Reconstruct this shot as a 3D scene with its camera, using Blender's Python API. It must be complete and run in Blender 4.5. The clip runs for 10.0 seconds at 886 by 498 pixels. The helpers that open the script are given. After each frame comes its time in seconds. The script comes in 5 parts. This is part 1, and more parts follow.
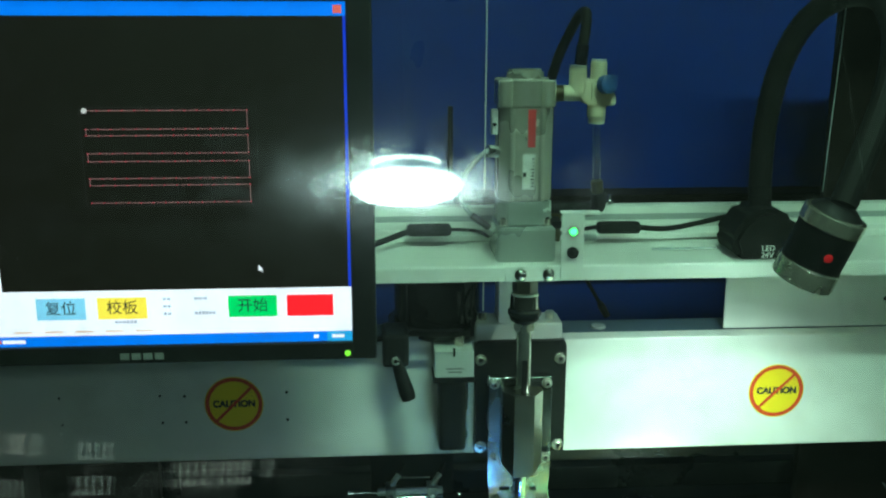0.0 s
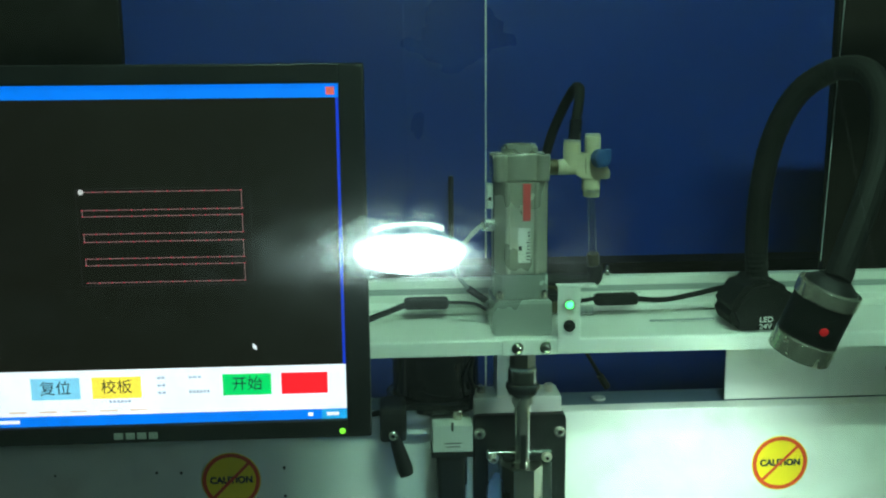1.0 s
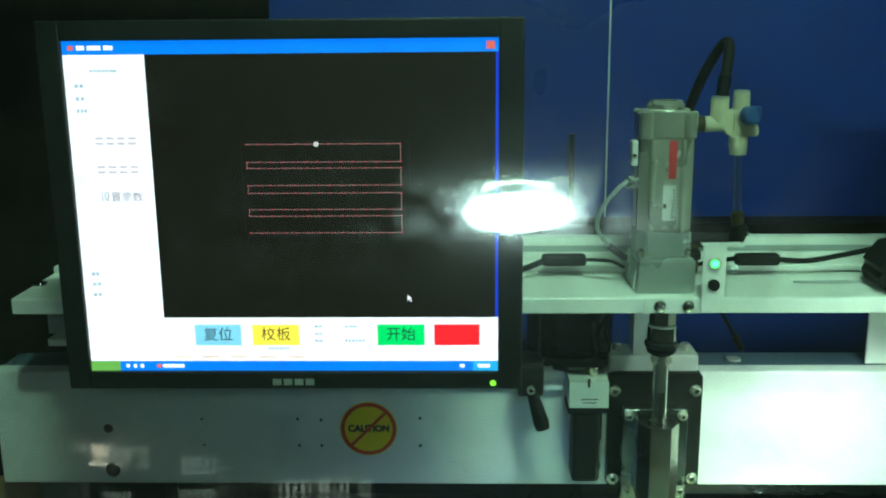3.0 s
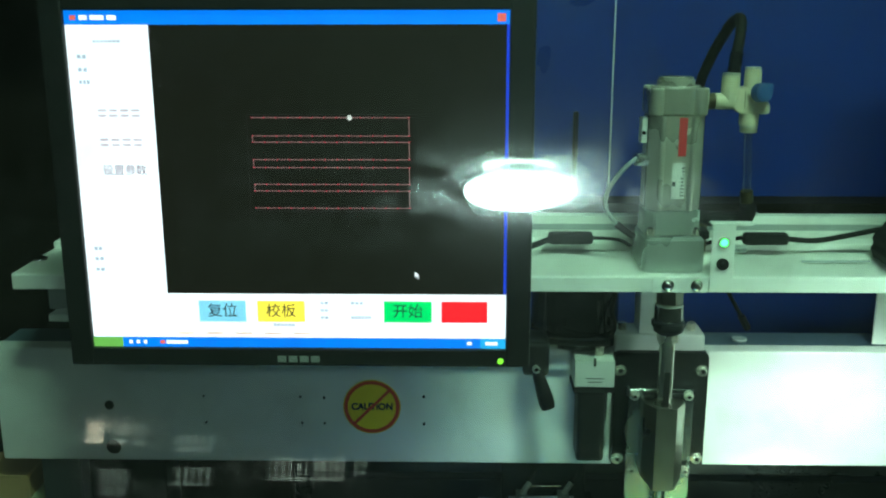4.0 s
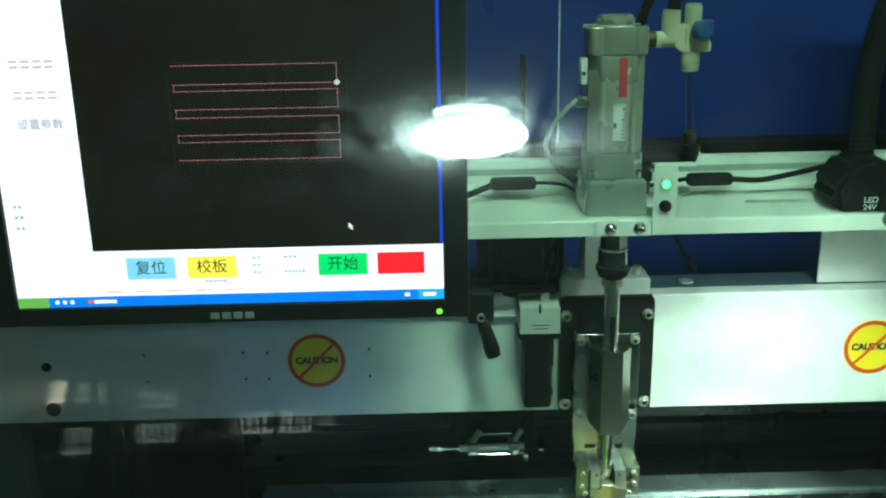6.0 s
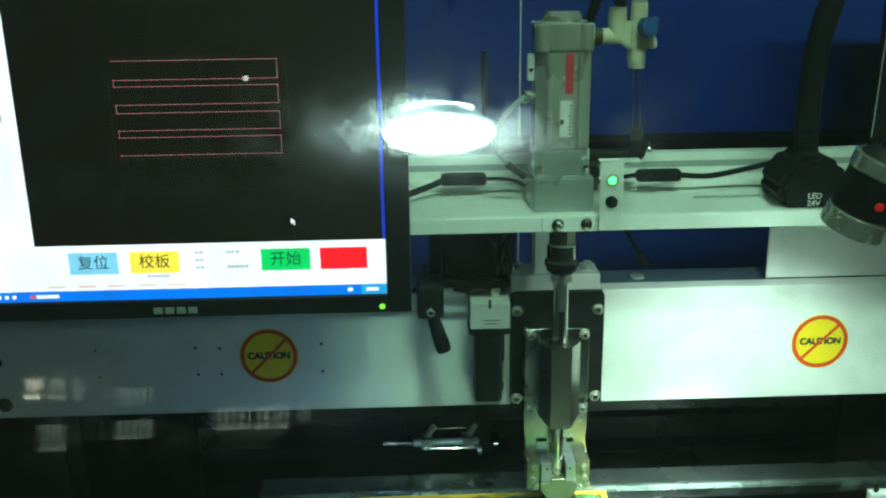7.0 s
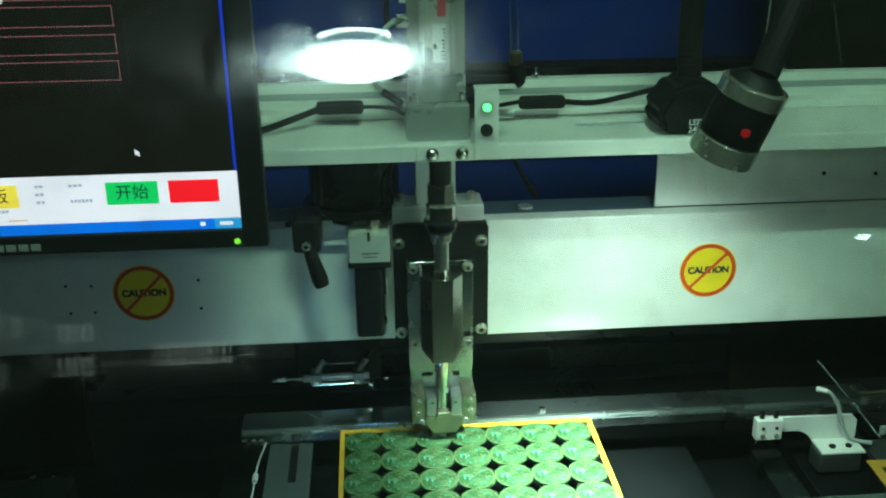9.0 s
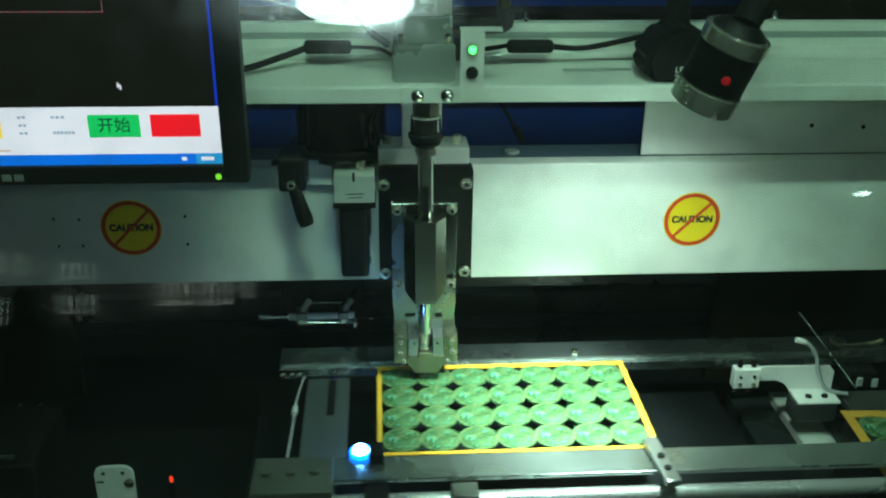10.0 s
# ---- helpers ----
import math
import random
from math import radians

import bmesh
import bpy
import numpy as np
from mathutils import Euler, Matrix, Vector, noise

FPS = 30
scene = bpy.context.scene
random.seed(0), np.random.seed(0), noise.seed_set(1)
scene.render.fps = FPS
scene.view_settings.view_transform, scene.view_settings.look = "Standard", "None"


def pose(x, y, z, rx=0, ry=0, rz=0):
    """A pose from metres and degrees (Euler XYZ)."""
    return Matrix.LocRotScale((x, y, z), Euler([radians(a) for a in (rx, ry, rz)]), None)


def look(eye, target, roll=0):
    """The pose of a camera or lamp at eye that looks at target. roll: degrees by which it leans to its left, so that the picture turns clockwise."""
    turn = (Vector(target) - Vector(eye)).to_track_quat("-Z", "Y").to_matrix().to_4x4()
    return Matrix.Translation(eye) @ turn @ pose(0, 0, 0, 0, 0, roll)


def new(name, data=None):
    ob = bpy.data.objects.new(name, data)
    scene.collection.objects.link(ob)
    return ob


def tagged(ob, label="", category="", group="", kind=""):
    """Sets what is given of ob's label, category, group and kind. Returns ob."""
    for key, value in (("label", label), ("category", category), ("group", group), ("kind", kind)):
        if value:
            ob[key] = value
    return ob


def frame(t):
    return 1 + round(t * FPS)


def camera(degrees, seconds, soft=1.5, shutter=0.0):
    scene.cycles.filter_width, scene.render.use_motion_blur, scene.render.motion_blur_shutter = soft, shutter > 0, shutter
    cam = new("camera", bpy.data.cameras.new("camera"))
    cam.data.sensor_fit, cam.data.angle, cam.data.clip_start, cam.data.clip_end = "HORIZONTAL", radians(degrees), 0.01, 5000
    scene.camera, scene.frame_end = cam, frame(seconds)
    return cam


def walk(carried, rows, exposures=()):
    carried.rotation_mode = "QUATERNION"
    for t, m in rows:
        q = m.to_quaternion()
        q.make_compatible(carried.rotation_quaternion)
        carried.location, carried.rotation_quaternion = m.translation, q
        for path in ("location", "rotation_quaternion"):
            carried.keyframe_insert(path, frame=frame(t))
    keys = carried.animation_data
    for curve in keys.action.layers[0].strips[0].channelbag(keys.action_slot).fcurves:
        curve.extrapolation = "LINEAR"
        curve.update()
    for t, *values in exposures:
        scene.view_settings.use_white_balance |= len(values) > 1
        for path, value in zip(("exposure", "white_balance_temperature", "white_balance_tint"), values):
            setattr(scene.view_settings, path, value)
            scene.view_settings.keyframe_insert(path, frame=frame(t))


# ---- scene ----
cam = camera(49.1, 10.0, soft=2.05, shutter=0.4)
PATH = [
    (0, (-0.005, 0.014, 1.434), (0.124, 1.949, 0.942), 0.1),
    (0.5, (0.002, 0.015, 1.443), (0.122, 1.964, 1.008), -0.4),
    (1, (0.008, 0.014, 1.447), (0.119, 1.977, 1.077), -0.5),
    (1.5, (0.006, 0.014, 1.448), (0.09, 1.974, 1.054), -0.2),
    (2, (-0.011, 0.013, 1.445), (0.017, 1.967, 1.02), -0.6),
    (2.5, (-0.036, 0.009, 1.446), (-0.087, 1.96, 1.009), -0.9),
    (4, (-0.063, 0.019, 1.439), (-0.107, 1.958, 0.95), -0.1),
    (4.5, (-0.064, 0.029, 1.44), (-0.107, 1.96, 0.923), -0.2),
    (5, (-0.057, 0.037, 1.437), (-0.091, 1.96, 0.888), -0.5),
    (5.5, (-0.05, 0.042, 1.435), (-0.053, 1.957, 0.855), -0.8),
    (6.8, (-0.013, 0.031, 1.433), (0.042, 1.939, 0.835), -1.1),
    (7, (-0.006, 0.033, 1.434), (0.053, 1.94, 0.834), -0.8),
    (7.5, (0.01, 0.032, 1.434), (0.113, 1.941, 0.847), -0.7),
    (8, (0.033, 0.027, 1.437), (0.179, 1.932, 0.848), -0.9),
    (8.5, (0.051, 0.041, 1.435), (0.199, 1.915, 0.754), -0.5),
    (9, (0.073, 0.056, 1.424), (0.214, 1.911, 0.69), -0.6),
    (9.5, (0.082, 0.058, 1.425), (0.232, 1.89, 0.636), 0.6),
    (10, (0.094, 0.045, 1.421), (0.22, 1.86, 0.59), 0.7),
]
EXPOSURES = [
    (0.0, 0.05, 6400, 9), (1.0, 0.14, 6450, 10), (2.0, 0.27, 6500, 10), (2.7, 0.33, 6500, 8), (5.5, 0.34, 6520, 8),
    (7.0, 0.14, 6500, 10), (8.0, 0.0, 6480, 9), (9.0, -0.28, 6480, 12), (10.0, -0.42, 6480, 14),
]
walk(cam, [(t, look(eye, target, roll)) for t, eye, target, roll in PATH], EXPOSURES)

# ---- light ----
LIT = (0.53, 1.0, 0.71)
world = bpy.data.worlds.new("room_dark")
scene.world = world
world.use_nodes = True
world.node_tree.nodes["Background"].inputs[0].default_value = (0.010, 0.014, 0.012, 1)
world.node_tree.nodes["Background"].inputs[1].default_value = 1.0


# ---- materials ----
def mat(name, color, rough=0.5, metal=0.0, var=0.12, scale=60.0, bump=0.05, fine=None, spec=0.5, coat=0.0, stain=0.0, stain_color=(0.2, 0.17, 0.1)):
    m = bpy.data.materials.new(name)
    m.use_nodes = True
    nt = m.node_tree
    b = nt.nodes["Principled BSDF"]
    b.inputs["Roughness"].default_value, b.inputs["Metallic"].default_value = rough, metal
    b.inputs["Specular IOR Level"].default_value, b.inputs["Coat Weight"].default_value = spec, coat
    tc = nt.nodes.new("ShaderNodeTexCoord")
    big = nt.nodes.new("ShaderNodeTexNoise")
    big.inputs["Scale"].default_value, big.inputs["Detail"].default_value = scale * 0.15, 6
    small = nt.nodes.new("ShaderNodeTexNoise")
    small.inputs["Scale"].default_value, small.inputs["Detail"].default_value = fine or scale * 6, 4
    for n in (big, small):
        nt.links.new(tc.outputs["Object"], n.inputs["Vector"])
    add = nt.nodes.new("ShaderNodeMath")
    add.operation = "MULTIPLY_ADD"
    nt.links.new(small.outputs["Fac"], add.inputs[0])
    add.inputs[1].default_value = 0.4
    nt.links.new(big.outputs["Fac"], add.inputs[2])
    ramp = nt.nodes.new("ShaderNodeMapRange")
    ramp.inputs["From Min"].default_value, ramp.inputs["From Max"].default_value = 0.4, 1.0
    ramp.inputs["To Min"].default_value, ramp.inputs["To Max"].default_value = 1 - var, 1 + var
    nt.links.new(add.outputs[0], ramp.inputs["Value"])
    mul = nt.nodes.new("ShaderNodeVectorMath")
    mul.operation = "SCALE"
    mul.inputs[0].default_value = color
    nt.links.new(ramp.outputs[0], mul.inputs["Scale"])
    out = mul.outputs[0]
    if stain:
        st = nt.nodes.new("ShaderNodeTexNoise")
        st.inputs["Scale"].default_value, st.inputs["Detail"].default_value = 9, 8
        nt.links.new(tc.outputs["Object"], st.inputs["Vector"])
        sr = nt.nodes.new("ShaderNodeMapRange")
        sr.inputs["From Min"].default_value, sr.inputs["From Max"].default_value, sr.inputs["To Max"].default_value = 0.58, 0.78, stain
        nt.links.new(st.outputs["Fac"], sr.inputs["Value"])
        mx = nt.nodes.new("ShaderNodeMix")
        mx.data_type = "RGBA"
        nt.links.new(sr.outputs[0], mx.inputs["Factor"])
        nt.links.new(out, mx.inputs["A"])
        mx.inputs["B"].default_value = (*stain_color, 1)
        out = mx.outputs["Result"]
    nt.links.new(out, b.inputs["Base Color"])
    rr = nt.nodes.new("ShaderNodeMapRange")
    rr.inputs["From Min"].default_value, rr.inputs["From Max"].default_value = 0.3, 0.7
    rr.inputs["To Min"].default_value, rr.inputs["To Max"].default_value = max(0.02, rough - 0.08), min(1, rough + 0.1)
    nt.links.new(big.outputs["Fac"], rr.inputs["Value"])
    nt.links.new(rr.outputs[0], b.inputs["Roughness"])
    bp = nt.nodes.new("ShaderNodeBump")
    bp.inputs["Strength"].default_value, bp.inputs["Distance"].default_value = bump, 0.001
    nt.links.new(small.outputs["Fac"], bp.inputs["Height"])
    nt.links.new(bp.outputs[0], b.inputs["Normal"])
    return m


def glow(name, color, strength, base=0.3):
    m = bpy.data.materials.new(name)
    m.use_nodes = True
    b = m.node_tree.nodes["Principled BSDF"]
    b.inputs["Base Color"].default_value = (*[c * base for c in color], 1)
    b.inputs["Roughness"].default_value = 0.6
    b.inputs["Specular IOR Level"].default_value = 0.2
    b.inputs["Emission Color"].default_value, b.inputs["Emission Strength"].default_value = (*color, 1), strength
    return m


def clear(name, tint=(0.95, 0.98, 0.97), rough=0.02, fac=0.06):
    m = bpy.data.materials.new(name)
    m.use_nodes = True
    nt = m.node_tree
    out = nt.nodes["Material Output"]
    tr, gl, mx = nt.nodes.new("ShaderNodeBsdfTransparent"), nt.nodes.new("ShaderNodeBsdfGlossy"), nt.nodes.new("ShaderNodeMixShader")
    tr.inputs[0].default_value, gl.inputs["Roughness"].default_value = (*tint, 1), rough
    mx.inputs[0].default_value = fac
    nt.links.new(tr.outputs[0], mx.inputs[1])
    nt.links.new(gl.outputs[0], mx.inputs[2])
    nt.links.new(mx.outputs[0], out.inputs[0])
    return m


def smeared_glass():
    """Clear acrylic with swirled wiping smears that catch the lamp, and painted haze and glare."""
    m = clear("smeared_acrylic", (0.97, 0.985, 0.98), 0.004, 0.04)
    nt = m.node_tree
    out = nt.nodes["Material Output"]
    base = out.inputs[0].links[0].from_node
    tc = nt.nodes.new("ShaderNodeTexCoord")
    warp = nt.nodes.new("ShaderNodeTexNoise")
    warp.inputs["Scale"].default_value, warp.inputs["Detail"].default_value = 16, 3
    nt.links.new(tc.outputs["Object"], warp.inputs["Vector"])
    ad = nt.nodes.new("ShaderNodeVectorMath")
    ad.operation = "MULTIPLY_ADD"
    ad.inputs[1].default_value = (0.16, 0.16, 0.10)
    nt.links.new(warp.outputs["Color"], ad.inputs[0])
    nt.links.new(tc.outputs["Object"], ad.inputs[2])
    st = nt.nodes.new("ShaderNodeTexNoise")
    st.inputs["Scale"].default_value, st.inputs["Detail"].default_value, st.inputs["Roughness"].default_value = 30, 10, 0.68
    nt.links.new(ad.outputs[0], st.inputs["Vector"])
    mr = nt.nodes.new("ShaderNodeMapRange")
    mr.inputs["From Min"].default_value, mr.inputs["From Max"].default_value = 0.44, 0.80
    mr.inputs["To Min"].default_value, mr.inputs["To Max"].default_value = 0.0008, SMEAR
    nt.links.new(st.outputs["Fac"], mr.inputs["Value"])
    rough = nt.nodes.new("ShaderNodeBsdfGlossy")
    rough.inputs["Roughness"].default_value = 0.12
    along = nt.nodes.new("ShaderNodeCombineXYZ")
    along.inputs[0].default_value = 1.0
    rough.inputs["Anisotropy"].default_value = -0.5
    nt.links.new(along.outputs[0], rough.inputs["Tangent"])
    mx = nt.nodes.new("ShaderNodeMixShader")
    nt.links.new(mr.outputs[0], mx.inputs[0])
    nt.links.new(base.outputs[0], mx.inputs[1])
    nt.links.new(rough.outputs[0], mx.inputs[2])
    # thin pale diffuse layer that imitates haze: it lifts the blacks behind the pane
    haze = nt.nodes.new("ShaderNodeBsdfDiffuse")
    haze.inputs["Color"].default_value = (0.75, 0.75, 0.70, 1)
    haze_noise = nt.nodes.new("ShaderNodeTexNoise")
    haze_noise.inputs["Scale"].default_value, haze_noise.inputs["Detail"].default_value = 3.0, 8
    nt.links.new(ad.outputs[0], haze_noise.inputs["Vector"])
    fr = nt.nodes.new("ShaderNodeMapRange")
    fr.inputs["From Min"].default_value, fr.inputs["From Max"].default_value = 0.35, 0.7
    fr.inputs["To Min"].default_value, fr.inputs["To Max"].default_value = 0.0022, 0.0058
    nt.links.new(haze_noise.outputs["Fac"], fr.inputs["Value"])
    mx2 = nt.nodes.new("ShaderNodeMixShader")
    nt.links.new(fr.outputs[0], mx2.inputs[0])
    nt.links.new(mx.outputs[0], mx2.inputs[1])
    nt.links.new(haze.outputs[0], mx2.inputs[2])
    # broad glossy layer that imitates veiling glare around the lamp
    veil = nt.nodes.new("ShaderNodeBsdfGlossy")
    veil.inputs["Roughness"].default_value = 0.22
    vr = nt.nodes.new("ShaderNodeMapRange")
    vr.inputs["From Min"].default_value, vr.inputs["From Max"].default_value = 0.30, 0.75
    vr.inputs["To Min"].default_value, vr.inputs["To Max"].default_value = 0.002, 0.008
    nt.links.new(haze_noise.outputs["Fac"], vr.inputs["Value"])
    mx3 = nt.nodes.new("ShaderNodeMixShader")
    nt.links.new(vr.outputs[0], mx3.inputs[0])
    nt.links.new(mx2.outputs[0], mx3.inputs[1])
    nt.links.new(veil.outputs[0], mx3.inputs[2])
    nt.links.new(mx3.outputs[0], out.inputs[0])
    return m


SMEAR = 0.16
WHITE = mat("white_enamel", (0.74, 0.76, 0.72), 0.38, var=0.05, scale=30, bump=0.03, stain=0.12, stain_color=(0.45, 0.43, 0.33))
SHELF = mat("ivory_enamel", (0.80, 0.82, 0.76), 0.42, var=0.07, scale=40, bump=0.04, stain=0.25, stain_color=(0.42, 0.40, 0.30))
DULL = mat("grey_paint", (0.34, 0.38, 0.37), 0.5, var=0.1, scale=40, stain=0.2)
BLACK = mat("black_anodised", (0.006, 0.0065, 0.0065), 0.48, var=0.3, scale=80, bump=0.08, spec=0.2)
RUBBER = mat("black_rubber", (0.008, 0.008, 0.007), 0.70, var=0.25, scale=90, bump=0.15, spec=0.25)
PLASTIC = mat("black_plastic", (0.012, 0.012, 0.012), 0.40, var=0.15, scale=200, bump=0.1, spec=0.35)
BED = mat("black_bed", (0.005, 0.006, 0.0065), 0.36, var=0.4, scale=30, bump=0.1, stain=0.3, stain_color=(0.018, 0.021, 0.021), spec=0.18)
STEEL = mat("bright_steel", (0.72, 0.72, 0.68), 0.14, 1.0, var=0.1, scale=90, bump=0.02)
MILLED = mat("milled_aluminium", (0.36, 0.38, 0.37), 0.34, 0.85, var=0.12, scale=120, bump=0.05, stain=0.25, stain_color=(0.25, 0.26, 0.25))
ZINC = mat("zinc_plate", (0.50, 0.54, 0.53), 0.24, 1.0, var=0.25, scale=140, bump=0.05, stain=0.45, stain_color=(0.18, 0.20, 0.19))
GROUND = mat("ground_steel", (0.36, 0.36, 0.31), 0.30, 1.0, var=0.12, scale=110, bump=0.05, stain=0.2, stain_color=(0.22, 0.22, 0.18))
BLUEGREY = mat("blue_grey_paint", (0.075, 0.115, 0.155), 0.42, var=0.12, scale=40, stain=0.2, stain_color=(0.16, 0.19, 0.20))
CLAMPGREY = mat("oiled_casting", (0.085, 0.095, 0.080), 0.50, 0.3, var=0.35, scale=110, bump=0.2, stain=0.4, stain_color=(0.15, 0.16, 0.13))
BADGE = mat("badge_silver", (0.30, 0.32, 0.30), 0.5, var=0.1, scale=200)
BRONZE = mat("bronze_sleeve", (0.065, 0.055, 0.025), 0.35, 0.5, var=0.15, scale=90)
NICKEL = mat("satin_nickel", (0.78, 0.74, 0.62), 0.22, 0.80, var=0.06, scale=120)
CASTING = mat("grey_casting", (0.56, 0.56, 0.47), 0.30, 0.55, var=0.14, scale=60, bump=0.06, stain=0.1, stain_color=(0.2, 0.2, 0.17))
OLIVE = mat("tarnished_steel", (0.25, 0.25, 0.17), 0.28, 0.85, var=0.32, scale=120, bump=0.06, stain=0.4, stain_color=(0.12, 0.12, 0.07))
BASEMETAL = mat("base_casting", (0.48, 0.53, 0.49), 0.26, 0.50, var=0.16, scale=70, bump=0.06, stain=0.15, stain_color=(0.14, 0.17, 0.17))
GUNMETAL = mat("gunmetal", (0.055, 0.062, 0.058), 0.40, 0.4, var=0.15, scale=90, bump=0.06)
GREYALU = mat("grey_extrusion", (0.08, 0.097, 0.097), 0.36, 0.3, var=0.1, scale=50, stain=0.25, stain_color=(0.15, 0.16, 0.16))
CREAM = mat("cream_plastic", (0.60, 0.57, 0.39), 0.42, var=0.06, scale=120)
BLUEKNOB = mat("blue_plastic", (0.02, 0.075, 0.22), 0.4)
REDLABEL = mat("red_label", (0.62, 0.05, 0.05), 0.5, var=0.06)
PAPER = mat("label_paper", (0.75, 0.75, 0.70), 0.6, var=0.05)
INK = mat("print_ink", (0.03, 0.03, 0.03), 0.6)
YELLOW = mat("yellow_vinyl", (0.85, 0.62, 0.02), 0.4, var=0.05)
CREDD = mat("red_vinyl", (0.65, 0.06, 0.02), 0.4, var=0.05)
BLUEWALL = mat("blue_panel", (0.007, 0.029, 0.190), 0.34, var=0.08, scale=12, bump=0.03, stain=0.15, stain_color=(0.02, 0.06, 0.22))
DARKWALL = mat("dark_panel", (0.0062, 0.0037, 0.0022), 0.65, var=0.2, scale=20, spec=0.15)
ROOM = mat("room_plaster", (0.09, 0.09, 0.085), 0.8, var=0.1, scale=6)
FLOORM = mat("floor_vinyl", (0.07, 0.075, 0.07), 0.6, var=0.2, scale=8)
BOARD = mat("yellow_board_edge", (0.68, 0.38, 0.03), 0.45, var=0.18, scale=90)
# darker copy of the board edge: the far board's shade is in its colour
SHADEDBOARD = mat("shaded_board_edge", (0.46, 0.25, 0.03), 0.5, var=0.15, scale=60)
ORANGE = mat("cardboard", (0.45, 0.30, 0.13), 0.7, var=0.15, scale=60)
OLIVEPLASTIC = mat("olive_plastic", (0.30, 0.33, 0.20), 0.5, var=0.15, scale=30, stain=0.2, stain_color=(0.15, 0.16, 0.10))
GREYWIRE = mat("white_cable", (0.55, 0.57, 0.56), 0.5)
TUBE = clear("clear_tube", (0.95, 0.97, 0.98), 0.14, 0.22)
POLISHED = mat("polished_steel", (0.84, 0.87, 0.90), 0.14, 0.15, var=0.06, scale=90, bump=0.01)
HEADGREY = mat("grey_cap_paint", (0.46, 0.50, 0.45), 0.42, var=0.08, scale=60)
GLOSSBLACK = mat("gloss_black", (0.010, 0.011, 0.014), 0.16, var=0.2, scale=50, bump=0.02, spec=0.7)
ALU = mat("rail_aluminium", (0.36, 0.40, 0.39), 0.28, 0.97, var=0.10, scale=50, bump=0.04, stain=0.2, stain_color=(0.22, 0.24, 0.23))
SCREWZINC = mat("screw_zinc", (0.72, 0.71, 0.62), 0.24, 0.84, var=0.10, scale=200)
SHAFT = mat("ground_shaft", (0.62, 0.62, 0.57), 0.20, 0.92, var=0.06, scale=150, bump=0.01)
BAR = mat("slide_bar_steel", (0.74, 0.77, 0.76), 0.22, 0.80, var=0.03, scale=20, bump=0.01)
RAILBLACK = mat("oiled_rail_black", (0.014, 0.018, 0.018), 0.30, var=0.3, scale=40, bump=0.06, spec=0.5)
CLEARPLATE = clear("frosted_plate", (0.55, 0.60, 0.58), 0.15, 0.12)


def coin_material():
    """Green solder mask with gold pads and pale marks, differing from piece to piece."""
    m = mat("green_circuit", (0.032, 0.110, 0.042), 0.26, var=0.25, scale=400, bump=0.1, coat=0.5)
    nt = m.node_tree
    b = nt.nodes["Principled BSDF"]
    b.inputs["Coat Roughness"].default_value = 0.22
    src = b.inputs["Base Color"].links[0].from_socket
    tc = nt.nodes.new("ShaderNodeTexCoord")
    vor = nt.nodes.new("ShaderNodeTexVoronoi")
    vor.inputs["Scale"].default_value = 420
    noi = nt.nodes.new("ShaderNodeTexNoise")
    noi.inputs["Scale"].default_value, noi.inputs["Detail"].default_value = 170, 5
    info = nt.nodes.new("ShaderNodeObjectInfo")
    sh = nt.nodes.new("ShaderNodeVectorMath")
    sh.operation = "ADD"
    sc = nt.nodes.new("ShaderNodeMath")
    sc.operation = "MULTIPLY"
    sc.inputs[1].default_value = 0.004
    nt.links.new(info.outputs["Random"], sc.inputs[0])
    nt.links.new(tc.outputs["Object"], sh.inputs[0])
    nt.links.new(sc.outputs[0], sh.inputs[1])
    for n in (vor, noi):
        nt.links.new(sh.outputs[0], n.inputs["Vector"])
    lt = nt.nodes.new("ShaderNodeMapRange")
    lt.inputs["From Min"].default_value, lt.inputs["From Max"].default_value, lt.inputs["To Max"].default_value = 0.53, 0.62, 0.75
    nt.links.new(noi.outputs["Fac"], lt.inputs["Value"])
    m1 = nt.nodes.new("ShaderNodeMix")
    m1.data_type = "RGBA"
    nt.links.new(lt.outputs[0], m1.inputs["Factor"])
    nt.links.new(src, m1.inputs["A"])
    m1.inputs["B"].default_value = (0.080, 0.165, 0.055, 1)
    pd = nt.nodes.new("ShaderNodeMapRange")
    pd.inputs["From Min"].default_value, pd.inputs["From Max"].default_value = 0.30, 0.22
    pd.inputs["To Max"].default_value = 0.8
    nt.links.new(vor.outputs["Distance"], pd.inputs["Value"])
    m2 = nt.nodes.new("ShaderNodeMix")
    m2.data_type = "RGBA"
    nt.links.new(pd.outputs[0], m2.inputs["Factor"])
    nt.links.new(m1.outputs["Result"], m2.inputs["A"])
    m2.inputs["B"].default_value = (0.15, 0.20, 0.065, 1)
    nt.links.new(m2.outputs["Result"], b.inputs["Base Color"])
    return m


COIN = coin_material()
SILK = mat("silkscreen_ink", (0.10, 0.46, 0.36), 0.5)
COPPER = mat("gold_rim", (0.22, 0.25, 0.11), 0.35, 0.4)


# ---- shape helpers ----
def box(bm, x0, x1, y0, y1, z0, z1, bev=0.0, m=None):
    r = bmesh.ops.create_cube(bm, size=1.0, matrix=(m or Matrix()) @ Matrix.Translation(((x0 + x1) / 2, (y0 + y1) / 2, (z0 + z1) / 2)) @ Matrix.Diagonal((abs(x1 - x0), abs(y1 - y0), abs(z1 - z0), 1)))
    if bev:
        edges = list({e for v in r["verts"] for e in v.link_edges})
        bmesh.ops.bevel(bm, geom=edges, offset=bev, segments=2, affect="EDGES", profile=0.5)


